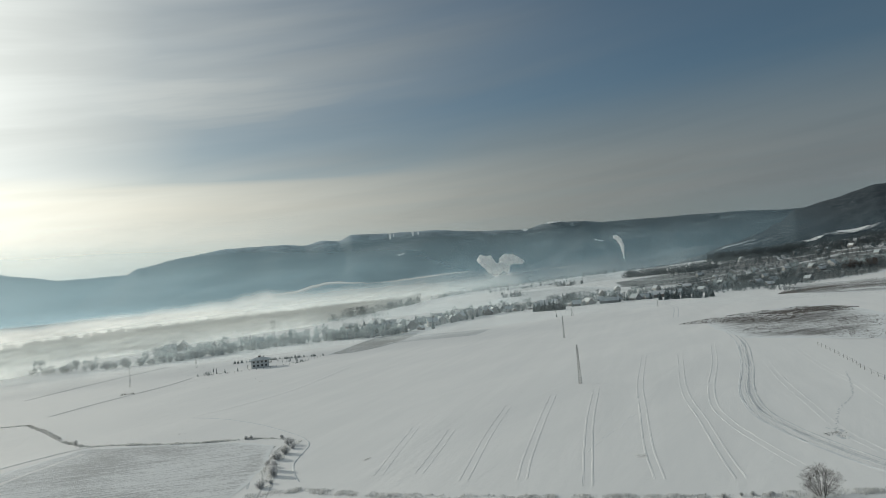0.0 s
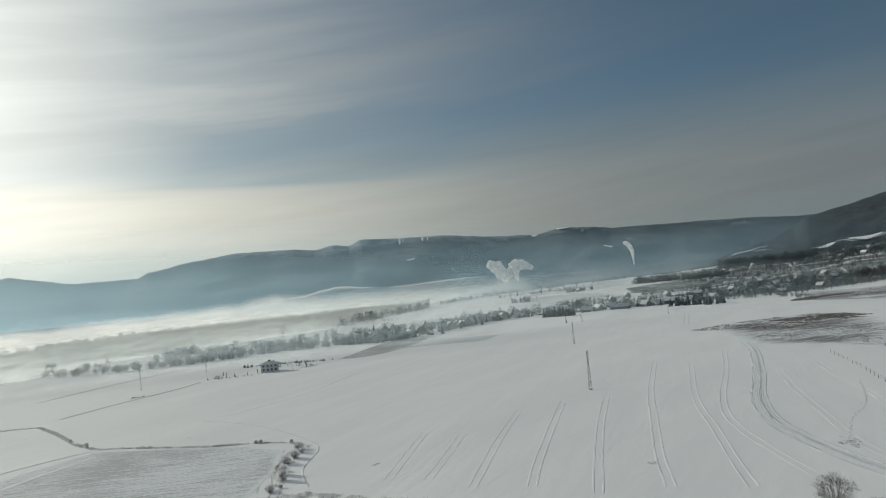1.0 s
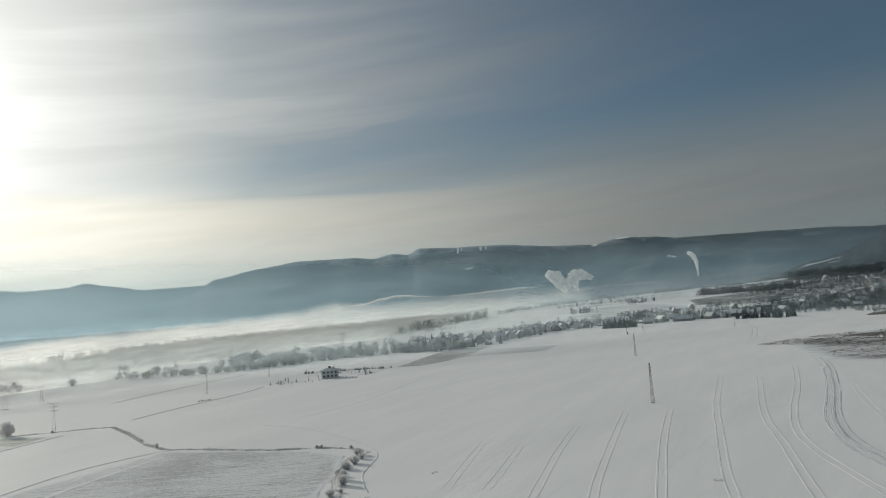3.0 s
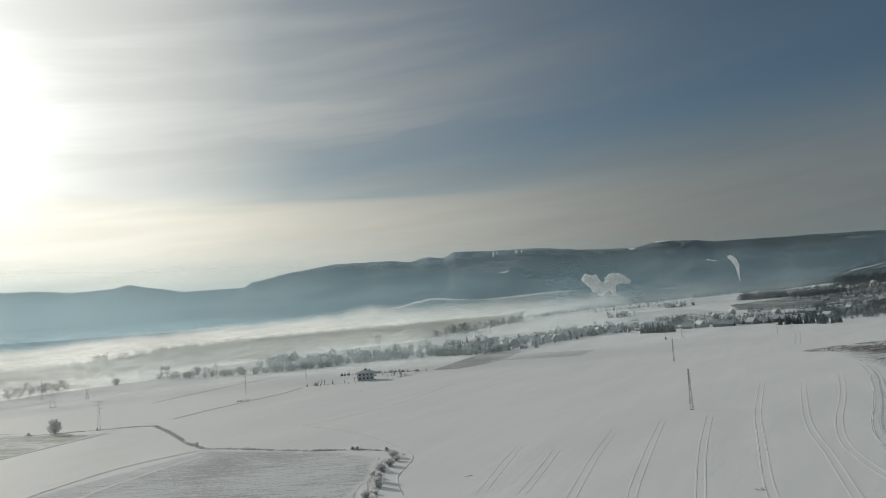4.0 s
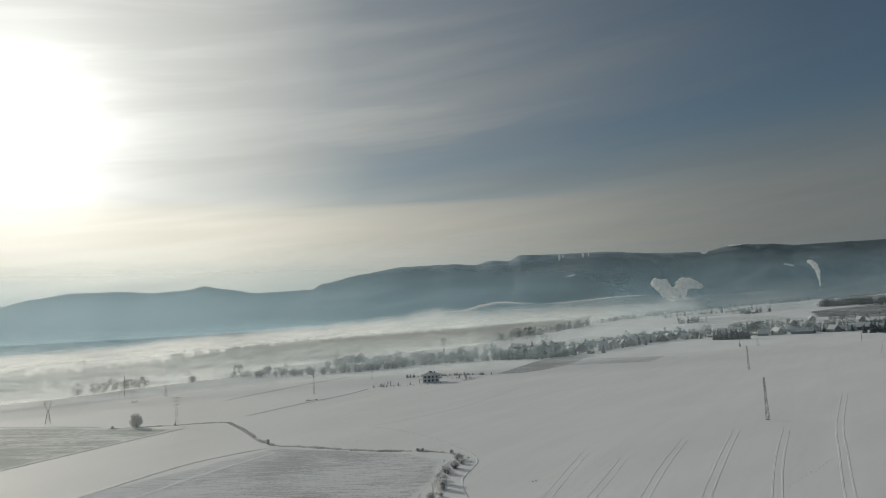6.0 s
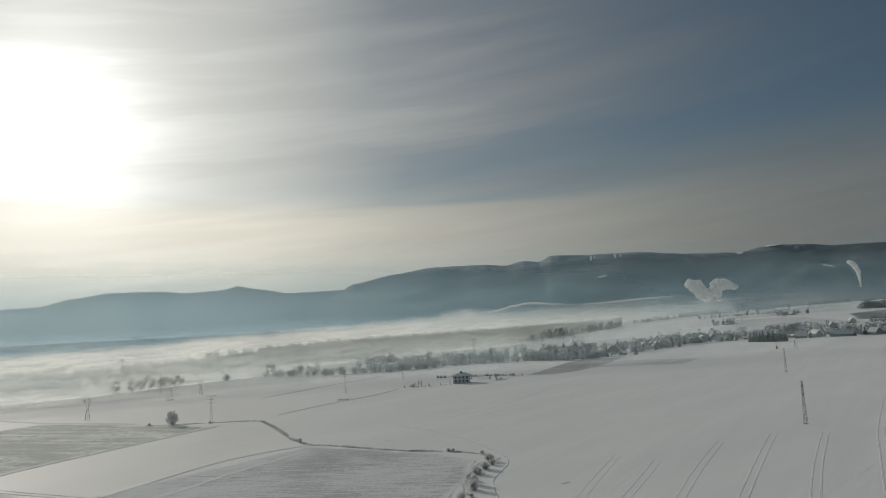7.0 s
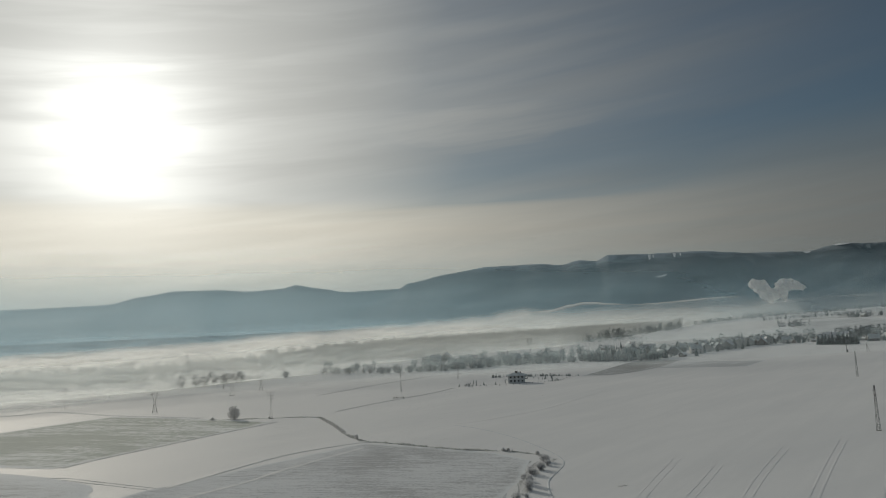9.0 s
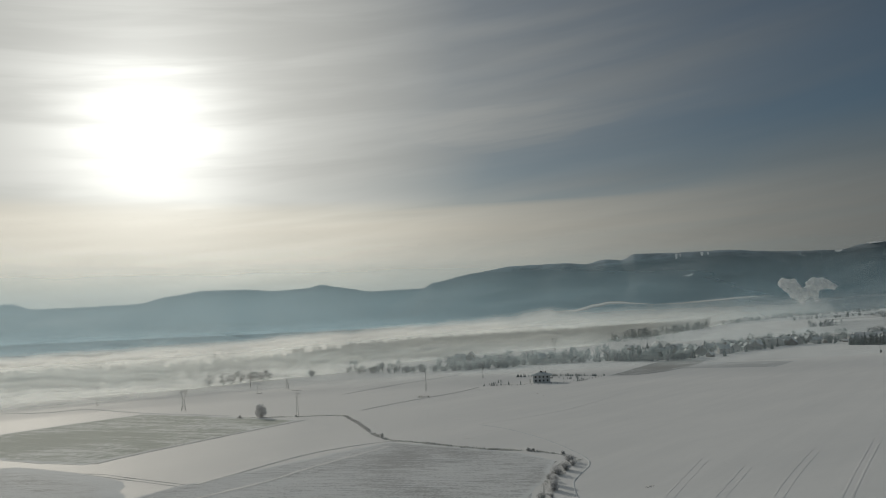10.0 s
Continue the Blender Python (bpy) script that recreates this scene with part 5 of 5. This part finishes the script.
portal = stand(portal_pylon(10.2, 3.6, "forked steel lattice pylon standing in misty snow"), -265.4, 274.8, 38)
copy_thing(portal, Matrix.Translation(land(-280, 383)) @ Matrix.Rotation(radians(30), 4, "Z") @ Matrix.Diagonal((0.9, 0.9, 0.9, 1)))
copy_thing(portal, Matrix.Translation(land(-176, 690)) @ Matrix.Rotation(radians(20), 4, "Z") @ Matrix.Diagonal((1.45, 1.45, 1.85, 1)))
copy_thing(portal, Matrix.Translation(land(-60, 1500)) @ Matrix.Rotation(radians(20), 4, "Z") @ Matrix.Diagonal((2.2, 2.2, 2.4, 1)))
stand(lattice_mast(12.6, "broad grey lattice tower beside a row of trees", ((0.0, 1.5), (-0.9, 1.8), (-2.4, 1.6), (-4.0, 1.2)), 2.6, 9), -281.7, 355.9, 30)


def pole(name, tall, r, label, arm=0.0, struts=False):
    root = tagged(new(name), label, "pole", "wooden and concrete poles")
    bm = bmesh.new()
    bar(bm, (0, 0, -0.4), (0, 0, tall), r, r * 0.7, 8)
    part("shaft", bm, WOOD, root)
    if struts:
        bm = bmesh.new()
        bar(bm, (2.2, 0, -0.3), (0, 0, tall * 0.92), r, r * 0.7, 6)
        part("strut", bm, WOOD, root)
    if arm:
        bm = bmesh.new()
        box(bm, -arm, arm, -0.06, 0.06, tall - 0.35, tall - 0.2)
        a = part("crossarm", bm, STEEL, root)
        for x in (-arm * 0.9, arm * 0.9):
            insulator(a, (x, 0, tall - 0.2), 0.25)
    return root


box_pole = stand(pole("transformer_pole", 7.4, 0.2, "wooden pole carrying a grey transformer box by the village", 0.9), 99.1, 643, 20)
bm = bmesh.new()
box(bm, -0.55, 0.55, -0.9, -0.15, 0.2, 2.4)
part("transformer", bm, STEEL, box_pole)
stand(pole("braced_pole", 7.4, 0.15, "A-shaped wooden power pole on the snowy field", 0.8, True), 112.5, 638.6, 0)
stand(pole("power_pole", 7.5, 0.14, "plain wooden power pole on the snowy field", 0.7), 194.8, 646, 0)
stand(pole("power_pole", 13.0, 0.24, "tall dark pole beside a row of trees", 0.5), -320.8, 396, 0)


def radio_mast(tall, label):
    root = tagged(new("radio_mast"), label, "mast", "radio masts in the mist")
    bm = bmesh.new()
    bar(bm, (0, 0, -0.5), (0, 0, tall), 0.55, 0.3, 10)
    part("shaft", bm, CONCRETE, root)
    bm = bmesh.new()
    bmesh.ops.create_cone(bm, cap_ends=True, segments=12, radius1=0.85, radius2=0.85, depth=0.3, matrix=Matrix.Translation((0, 0, tall - 2.2)))
    part("platform", bm, STEEL, root)
    for k in range(3):
        a = k * 2.094
        bm = bmesh.new()
        box(bm, -0.2, 0.2, -0.12, 0.12, tall - 2.0, tall + 0.3)
        bmesh.ops.translate(bm, verts=bm.verts, vec=(0.8 * math.cos(a), 0.8 * math.sin(a), 0))
        part("antenna", bm, FRAME, root)
    return root


tower = stand(radio_mast(18.5, "tall slender radio mast rising out of the mist"), -494.9, 557)
copy_thing(tower, Matrix.Translation(land(-416.8, 658)))
copy_thing(tower, Matrix.Translation(land(-430, 700)) @ Matrix.Diagonal((0.6, 0.6, 0.55, 1)))


# ---- houses ----
def window_part(root, at, wide, tall, turn):
    bm = bmesh.new()
    for x0, x1, z0, z1 in ((-wide / 2, wide / 2, 0, 0.1), (-wide / 2, wide / 2, tall - 0.1, tall), (-wide / 2, -wide / 2 + 0.1, 0.1, tall - 0.1), (wide / 2 - 0.1, wide / 2, 0.1, tall - 0.1), (-0.04, 0.04, 0.1, tall - 0.1)):
        box(bm, x0, x1, -0.08, 0.02, z0, z1)
    m = Matrix.Translation(at) @ Matrix.Rotation(turn, 4, "Z")
    bmesh.ops.transform(bm, matrix=m, verts=bm.verts)
    w = part("window", bm, FRAME, root)
    bm = bmesh.new()
    box(bm, -wide / 2 + 0.09, wide / 2 - 0.09, -0.04, -0.015, 0.09, tall - 0.09)
    bmesh.ops.transform(bm, matrix=m, verts=bm.verts)
    part("pane", bm, GLASS, w)


def roof_slab(bm, a, b, c, d, thick):
    """A slab over the quad a b c d, thick upwards."""
    n = (b - a).cross(d - a).normalized()
    n = n if n.z > 0 else -n
    low = [bm.verts.new(p) for p in (a, b, c, d)]
    up = [bm.verts.new(p + n * thick) for p in (a, b, c, d)]
    bm.faces.new(low[::-1])
    bm.faces.new(up)
    for k in range(4):
        j = (k + 1) % 4
        bm.faces.new((low[k], low[j], up[j], up[k]))


def gable_house(name, long, wide, wall, ridge, plaster, roof, label, category="house", rows=1, wing=0.0):
    root = tagged(new(name), label, category)
    hl, hw = long / 2, wide / 2
    bm = bmesh.new()
    low = [bm.verts.new((x, y, -0.5)) for x, y in ((-hl, -hw), (hl, -hw), (hl, hw), (-hl, hw))]
    up = [bm.verts.new((v.co.x, v.co.y, wall)) for v in low]
    tops = [bm.verts.new((-hl, 0, ridge - 0.1)), bm.verts.new((hl, 0, ridge - 0.1))]
    bm.faces.new((low[0], low[1], up[1], up[0]))
    bm.faces.new((low[2], low[3], up[3], up[2]))
    bm.faces.new((low[1], low[2], up[2], tops[1], up[1]))
    bm.faces.new((low[3], low[0], up[0], tops[0], up[3]))
    bm.faces.new((up[0], up[1], tops[1], tops[0]))
    bm.faces.new((up[2], up[3], tops[0], tops[1]))
    part("wall", bm, plaster, root)
    eave = 0.6
    slope = (ridge - wall) / hw
    for s in (-1, 1):
        bm = bmesh.new()
        e = s * (hw + eave)
        ze = wall - slope * eave
        roof_slab(bm, Vector((-hl - 0.5, e, ze)), Vector((hl + 0.5, e, ze)), Vector((hl + 0.5, 0, ridge)), Vector((-hl - 0.5, 0, ridge)), 0.28)
        part("roof", bm, roof, root, "roof slope covered with snow")
    bm = bmesh.new()
    box(bm, hl * 0.3 - 0.35, hl * 0.3 + 0.35, -0.9, -0.3, ridge - 0.8, ridge + 1.0)
    box(bm, hl * 0.3 - 0.42, hl * 0.3 + 0.42, -0.97, -0.23, ridge + 1.0, ridge + 1.12)
    part("chimney", bm, PLASTERS[3], root)
    for r in range(rows):
        for k in range(3):
            x = -hl + long * (k + 0.5) / 3
            if not (r == 0 and k == 1):
                window_part(root, (x, -hw - 0.02, 1.0 + r * 2.7), 1.2, 1.3, 0)
    for y in (-wide * 0.22, wide * 0.22):
        window_part(root, (-hl - 0.02, y, 1.0), 1.1, 1.3, -math.pi / 2)
    window_part(root, (-hl - 0.02, 0, wall + 0.3), 1.0, 1.2, -math.pi / 2)
    if wing:
        front_wing(root, hl * 0.35, hw, wing, wall, ridge, plaster, roof)
    bm = bmesh.new()
    box(bm, -0.5, 0.5, -hw - 0.06, -hw + 0.04, 0, 2.1)
    part("door", bm, WOOD, root)
    return root


def front_wing(root, x, hw, reach, wall, ridge, plaster, roof):
    """A gabled wing that stands out from the long front, with its own roof slopes and window."""
    half, top = 2.6, wall + (ridge - wall) * 0.82
    bm = bmesh.new()
    ys = (-hw - reach, -hw + 1.5)
    rings = [[bm.verts.new((x + dx, y, z)) for dx, z in ((-half, -0.5), (half, -0.5), (half, wall), (0, top - 0.1), (-half, wall))] for y in ys]
    bm.faces.new(rings[0])
    for k in range(5):
        j = (k + 1) % 5
        bm.faces.new((rings[0][k], rings[1][k], rings[1][j], rings[0][j]))
    part("wing", bm, plaster, root)
    slope = (top - wall) / half
    for side in (-1, 1):
        bm = bmesh.new()
        e, ze = x + side * (half + 0.5), wall - slope * 0.5
        roof_slab(bm, Vector((e, ys[0] - 0.5, ze)), Vector((e, -hw * 0.2, ze)), Vector((x, -hw * 0.2, top)), Vector((x, ys[0] - 0.5, top)), 0.26)
        part("roof", bm, roof, root, "wing roof slope covered with snow")
    window_part(root, (x, ys[0] - 0.02, 1.0), 1.5, 1.3, 0)
    window_part(root, (x, ys[0] - 0.02, wall + 0.2), 1.1, 1.1, 0)


HOUSES = [gable_house("village_house", 11, 8.5, 3.2, 7.6, PLASTERS[2], ROOF_TILE, "white cross-gabled village house with a frosted roof", wing=2.2),
          gable_house("village_house", 12, 8, 3.0, 7.0, PLASTERS[0], ROOF_TILE, "cream cross-gabled village house with a frosted roof", wing=1.6),
          gable_house("garden_shed", 6, 4.5, 2.3, 3.9, PLASTERS[3], ROOF_SNOW, "small shed with a snowy roof in a village garden", "shed"),
          gable_house("village_house", 12, 9, 4.2, 8.2, PLASTERS[0], ROOF_SNOW, "cream gabled village house with a snow-covered roof"),
          gable_house("village_house", 11, 8.5, 3.6, 8.0, PLASTERS[1], ROOF_TILE, "grey gabled village house with a frosted tile roof"),
          gable_house("village_house", 10, 9, 5.2, 8.6, PLASTERS[2], ROOF_TILE, "white two-storey village house with a frosted roof", rows=2),
          gable_house("village_house", 14, 8, 3.4, 7.2, PLASTERS[3], ROOF_SNOW, "brown brick farmhouse with a snowy roof")]
BARNS = [gable_house("barn", 22, 9, 3.2, 6.4, PLASTERS[1], ROOF_TILE, "long low barn with a frosted roof at the field edge", "barn"),
         gable_house("barn", 26, 12, 4.0, 8.0, PLASTERS[3], ROOF_SNOW, "large farm barn with a snow-covered roof", "barn")]
rng = random.Random(5)
# the row of houses along the fields, and those behind it
spots = [(-84, 655), (-73, 676), (-62, 694), (-45, 634), (-35, 672), (-27, 640), (-17, 680), (-9, 708), (4, 745), (13, 768), (24, 790), (34, 808), (47, 812), (-84, 760), (-66, 775), (-50, 720),
         (-29, 755), (-16, 800), (-2, 790), (10, 840), (25, 860), (49, 870), (66, 880), (72, 830), (100, 850), (120, 880), (132, 840), (149, 850), (153, 826), (170, 840), (207, 880), (208, 850), (228, 842), (274, 840)]
spots += [(156, 973), (184, 1033), (232, 1040), (278, 1130), (368, 1092), (394, 1051), (445, 1142), (449, 1222), (496, 1200), (519, 1160), (497, 1065), (552, 1122), (629, 1463), (630, 1435), (572, 1152),
          (581, 1093), (579, 1061), (607, 1079), (714, 1139), (784, 1328), (750, 1460), (764, 1463), (124, 1296), (260, 1468), (-92, 833), (-114, 800), (-266, 657), (-262, 677), (-178, 640)]
spots += along([(-60, 690), (0, 780), (40, 850), (130, 860), (220, 880), (330, 900)], 26, 34, rng)
spots += along([(240, 870), (310, 880), (390, 900), (470, 930)], 16, 26, rng)
spots += along([(340, 1000), (420, 1100), (520, 1050), (640, 1060), (760, 1150)], 14, 60, rng)
spots += along([(700, 1330), (800, 1400), (900, 1350)], 7, 60, rng)
for k, (x, y) in enumerate(spots):
    turn = rng.choice((0, 0, 90, 270)) + rng.uniform(-30, 30)
    s = rng.uniform(0.88, 1.08) if k < 16 else rng.uniform(0.75, 1.0)
    m = Matrix.Translation(land(x, y)) @ Matrix.Rotation(radians(turn), 4, "Z") @ Matrix.Diagonal((s, s, s, 1))
    tagged(copy_thing(rng.choice(HOUSES), m), group="village houses")
for x, y, k, turn in ((193, 829, 0, -14), (241, 852, 0, -14), (262, 862, 1, -16), (130, 905, 1, -8)):
    copy_thing(BARNS[k], Matrix.Translation(land(x, y)) @ Matrix.Rotation(radians(turn), 4, "Z"))
drop_models(HOUSES + BARNS)
# garden trees and hedges round the houses
rng = random.Random(606)
for x, y in spots:
    if math.hypot(x, y) < 1000:
        away = math.atan2(y, x)
        ring = [(x + d * math.cos(away + a), y + d * math.sin(away + a)) for a, d in ((rng.uniform(-1.7, 1.7), rng.uniform(8.0, 15)) for _ in range(4))]
        scatter(FROSTED[2:5] if rng.random() < 0.6 else GREY_TREES, ring[:1], rng, "garden trees", 0.45, 0.8)
        scatter(SHRUBS, ring[1:3], rng, "garden bushes", 0.5, 1.0)
        scatter(GREY_TREES + SPRUCES * 2, ring[3:], rng, "garden trees", 0.4, 0.8)
drop_models(FROSTED + GREY_TREES + SHRUBS)


def villa():
    """The lone two-storey house with a hipped roof, its porch, balcony and roof box."""
    root = tagged(new("villa"), "two-storey pale villa with a low hipped roof in a snowy garden", "house")
    hl, hw, wall, top = 5.6, 4.6, 5.0, 6.9
    bm = bmesh.new()
    box(bm, -hl, hl, -hw, hw, -0.5, wall)
    part("wall", bm, VILLA_WALL, root)
    bm = bmesh.new()
    e = 1.3
    low = [bm.verts.new((x, y, z)) for z in (wall - 0.1, wall + 0.15) for x, y in ((-hl - e, -hw - e), (hl + e, -hw - e), (hl + e, hw + e), (-hl - e, hw + e))]
    ridge = [bm.verts.new((-1.6, 0, top)), bm.verts.new((1.6, 0, top))]
    bm.faces.new(low[3::-1])
    for k in range(4):
        j = (k + 1) % 4
        bm.faces.new((low[k], low[j], low[4 + j], low[4 + k]))
    for f in ((4, 5, 1, 0), (6, 7, 0, 1)):
        bm.faces.new((low[f[0]], low[f[1]], ridge[f[2]], ridge[f[3]]))
    bm.faces.new((low[5], low[6], ridge[1]))
    bm.faces.new((low[7], low[4], ridge[0]))
    part("roof", bm, material("frosted_hip_roof", mottled((0.34, 0.37, 0.385), (0.6, 0.64, 0.65), 0.35)), root, "low hipped roof under frost")
    bm = bmesh.new()
    box(bm, -0.9, 0.7, -0.6, 0.6, top - 0.6, top + 0.7)
    box(bm, -1.1, 0.9, -0.8, 0.8, top + 0.7, top + 0.85)
    part("roof_box", bm, PLASTERS[3], root)
    bm = bmesh.new()
    box(bm, 2.4, 3.0, -0.3, 0.3, wall + 0.4, top + 0.5)
    part("chimney", bm, PLASTERS[3], root)
    bm = bmesh.new()
    box(bm, -hl - 2.6, -hl, -hw + 0.6, hw - 2.5, 2.5, 2.75)
    part("porch_roof", bm, ROOF_SNOW, root)
    for y in (-hw + 0.8, hw - 2.7):
        bm = bmesh.new()
        box(bm, -hl - 2.5, -hl - 2.2, y - 0.15, y + 0.15, -0.4, 2.5)
        part("porch_post", bm, PLASTERS[2], root)
    bm = bmesh.new()
    box(bm, hl, hl + 1.8, -2.4, 2.4, 2.6, 2.8)
    part("balcony", bm, CONCRETE, root)
    bm = bmesh.new()
    for a, b in (((hl, -2.4), (hl + 1.8, -2.4)), ((hl + 1.8, -2.4), (hl + 1.8, 2.4)), ((hl + 1.8, 2.4), (hl, 2.4))):
        for z in (3.2, 3.7):
            bar(bm, (*a, z), (*b, z), 0.04)
    for x, y in ((hl + 1.8, -2.4), (hl + 1.8, 0), (hl + 1.8, 2.4)):
        bar(bm, (x, y, 2.8), (x, y, 3.75), 0.04)
    part("railing", bm, STEEL, root)
    for z in (0.9, 3.3):
        for x in (-3.9, -1.3, 1.3, 3.9):
            window_part(root, (x, -hw - 0.02, z), 1.3, 1.4, 0)
    for y in (-2.2, 1.8):
        window_part(root, (-hl - 0.02, y, 3.3), 1.2, 1.3, -math.pi / 2)
        window_part(root, (hl + 0.02, y, 3.3), 1.2, 1.3, math.pi / 2)
    bm = bmesh.new()
    box(bm, -hl - 0.06, -hl + 0.05, 0.2, 1.3, 0, 2.1)
    part("door", bm, WOOD, root)
    return root


stand(villa(), -115.5, 415.5, 14, 0.0, 0.9)

# the villa's garden: young thujas and shrubs along its fence
THUJA = [make_conifer("thuja", h, w, s, "small frosted garden conifer in snow", material("rimed_needles", twig_make((0.38, 0.41, 0.41), (0.78, 0.8, 0.8))), 8, "conifer") for h, w, s in ((2.6, 1.2, 71), (1.9, 1.1, 72))]
GARDEN = [(-143, 391), (-144, 420), (-144, 455), (-126, 460), (-105, 461), (-85, 459), (-90, 430), (-97, 419), (-143, 391)]
rng = random.Random(9)
scatter(THUJA, along(GARDEN[2:6], 80, 0.8, rng) + along(GARDEN[0:2], 10, 1.5, rng) + along(GARDEN[6:8], 9, 1, rng) + along([(-141, 394), (-124, 400)], 12, 3, rng) + along([(-98, 430), (-108, 450)], 10, 6, rng), rng, "garden conifers", 0.4, 0.95)
drop_models(THUJA + SPRUCES)


def fence(name, points, gap, tall, label, wires=2):
    root = tagged(new(name), label, "fence")
    line = smooth_line(points, gap)
    posts = []
    for p in line:
        q = land(p.x, p.y)
        bm = bmesh.new()
        bar(bm, (0, 0, -0.3), (noise.noise(Vector((p.x, p.y, 0))) * 0.12, 0, tall), 0.065, 0.06, 6)
        o = part("post", bm, WOOD, root)
        o.location = q
        posts.append(q)
    for k in range(wires):
        bm = bmesh.new()
        for a, b in zip(posts, posts[1:]):
            z = Vector((0, 0, tall * (k + 1) / (wires + 0.3)))
            bar(bm, a + z, b + z, 0.02, 0.02, 3)
        part("wire", bm, STEEL, root)
    return root


fence("post_fence", [(149, 284), (136, 241), (128, 218), (122.5, 199.5), (119, 188)], 6.0, 1.5, "wooden post fence crossing the snow")
fence("garden_fence", [(-144, 389), (-128, 393), (-110, 402), (-95, 418), (-86, 452)], 4.0, 1.1, "low fence round a snowy garden", 1)
fence("orchard_fence", [(47, 800), (60, 796), (75, 792), (92, 790)], 2.6, 1.8, "row of stakes along the edge of the village", 1)


# ---- smoke ----
def smoke_make(t):
    n = t.noise(t.place, 0.12, 5.0, 0.65)
    body = bsdf(t, rgb(0.97, 0.965, 0.95), 1.0, n, 0.35, 4.0)
    glow = t.node("ShaderNodeBsdfTranslucent", 0, None, Color=rgb(0.97, 0.96, 0.94))
    return t.node("ShaderNodeMixShader", 0, None, i0=0.4, i1=body, i2=glow)


SMOKE = material("chimney_steam", smoke_make)


def puff_cloud(name, stems, seed, label):
    """Billows along curved stems of (across, up, radius), all in one drifting cloud."""
    rng2 = random.Random(seed)
    ball = bmesh.new()
    bmesh.ops.create_icosphere(ball, subdivisions=2, radius=1.0)
    shape, tris = [v.co.copy() for v in ball.verts], [tuple(v.index for v in f.verts) for f in ball.faces]
    ball.free()
    verts, faces = [], []
    for stem in stems:
        for (x0, z0, r0), (x1, z1, r1) in zip(stem, stem[1:]):
            for k in range(9):
                u = k / 9
                r = r0 + (r1 - r0) * u
                for _ in range(7):
                    c = Vector((x0 + (x1 - x0) * u + rng2.gauss(0, r * 0.36), rng2.gauss(0, r * 0.4), z0 + (z1 - z0) * u + rng2.gauss(0, r * 0.32)))
                    size, n = r * rng2.uniform(0.22, 0.6), len(verts)
                    for d in shape:
                        q = c + d * size
                        verts.append(q + d * size * noise.fractal(q / (r * 0.5), 0.8, 2.2, 3) * 0.5)
                    faces += [(a + n, b + n, c2 + n) for a, b, c2 in tris]
    ob = sheet(name, verts, faces, SMOKE)
    union = ob.modifiers.new("union", "REMESH")
    union.mode, union.voxel_size, union.use_smooth_shade = "VOXEL", 1.2, True
    return tagged(ob, label, "smoke")


def at_far(ob, az, r, z):
    p = polar(az, r, z)
    ob.matrix_basis = Matrix.Translation(p) @ Matrix.Rotation(radians(az), 4, "Z")
    return ob


at_far(puff_cloud("steam_cloud", [[(4, 0, 6), (-4, 20, 13), (-14, 42, 20), (-30, 62, 23), (-42, 74, 18)], [(4, 22, 12), (12, 34, 17), (26, 46, 17)], [(48, 8, 6), (40, 28, 12), (36, 50, 20), (46, 68, 20), (66, 66, 17), (86, 58, 13), (104, 50, 7)]], 1, "white double cloud of factory steam above the valley"), -4.2, 2600, 52)
at_far(puff_cloud("smoke_plume", [[(0, 0, 2), (-1, 25, 4), (-2, 46, 6), (-7, 60, 8), (-16, 72, 8), (-27, 82, 5)]], 2, "thin white plume of chimney smoke drifting sideways"), -14.6, 2500, 78)
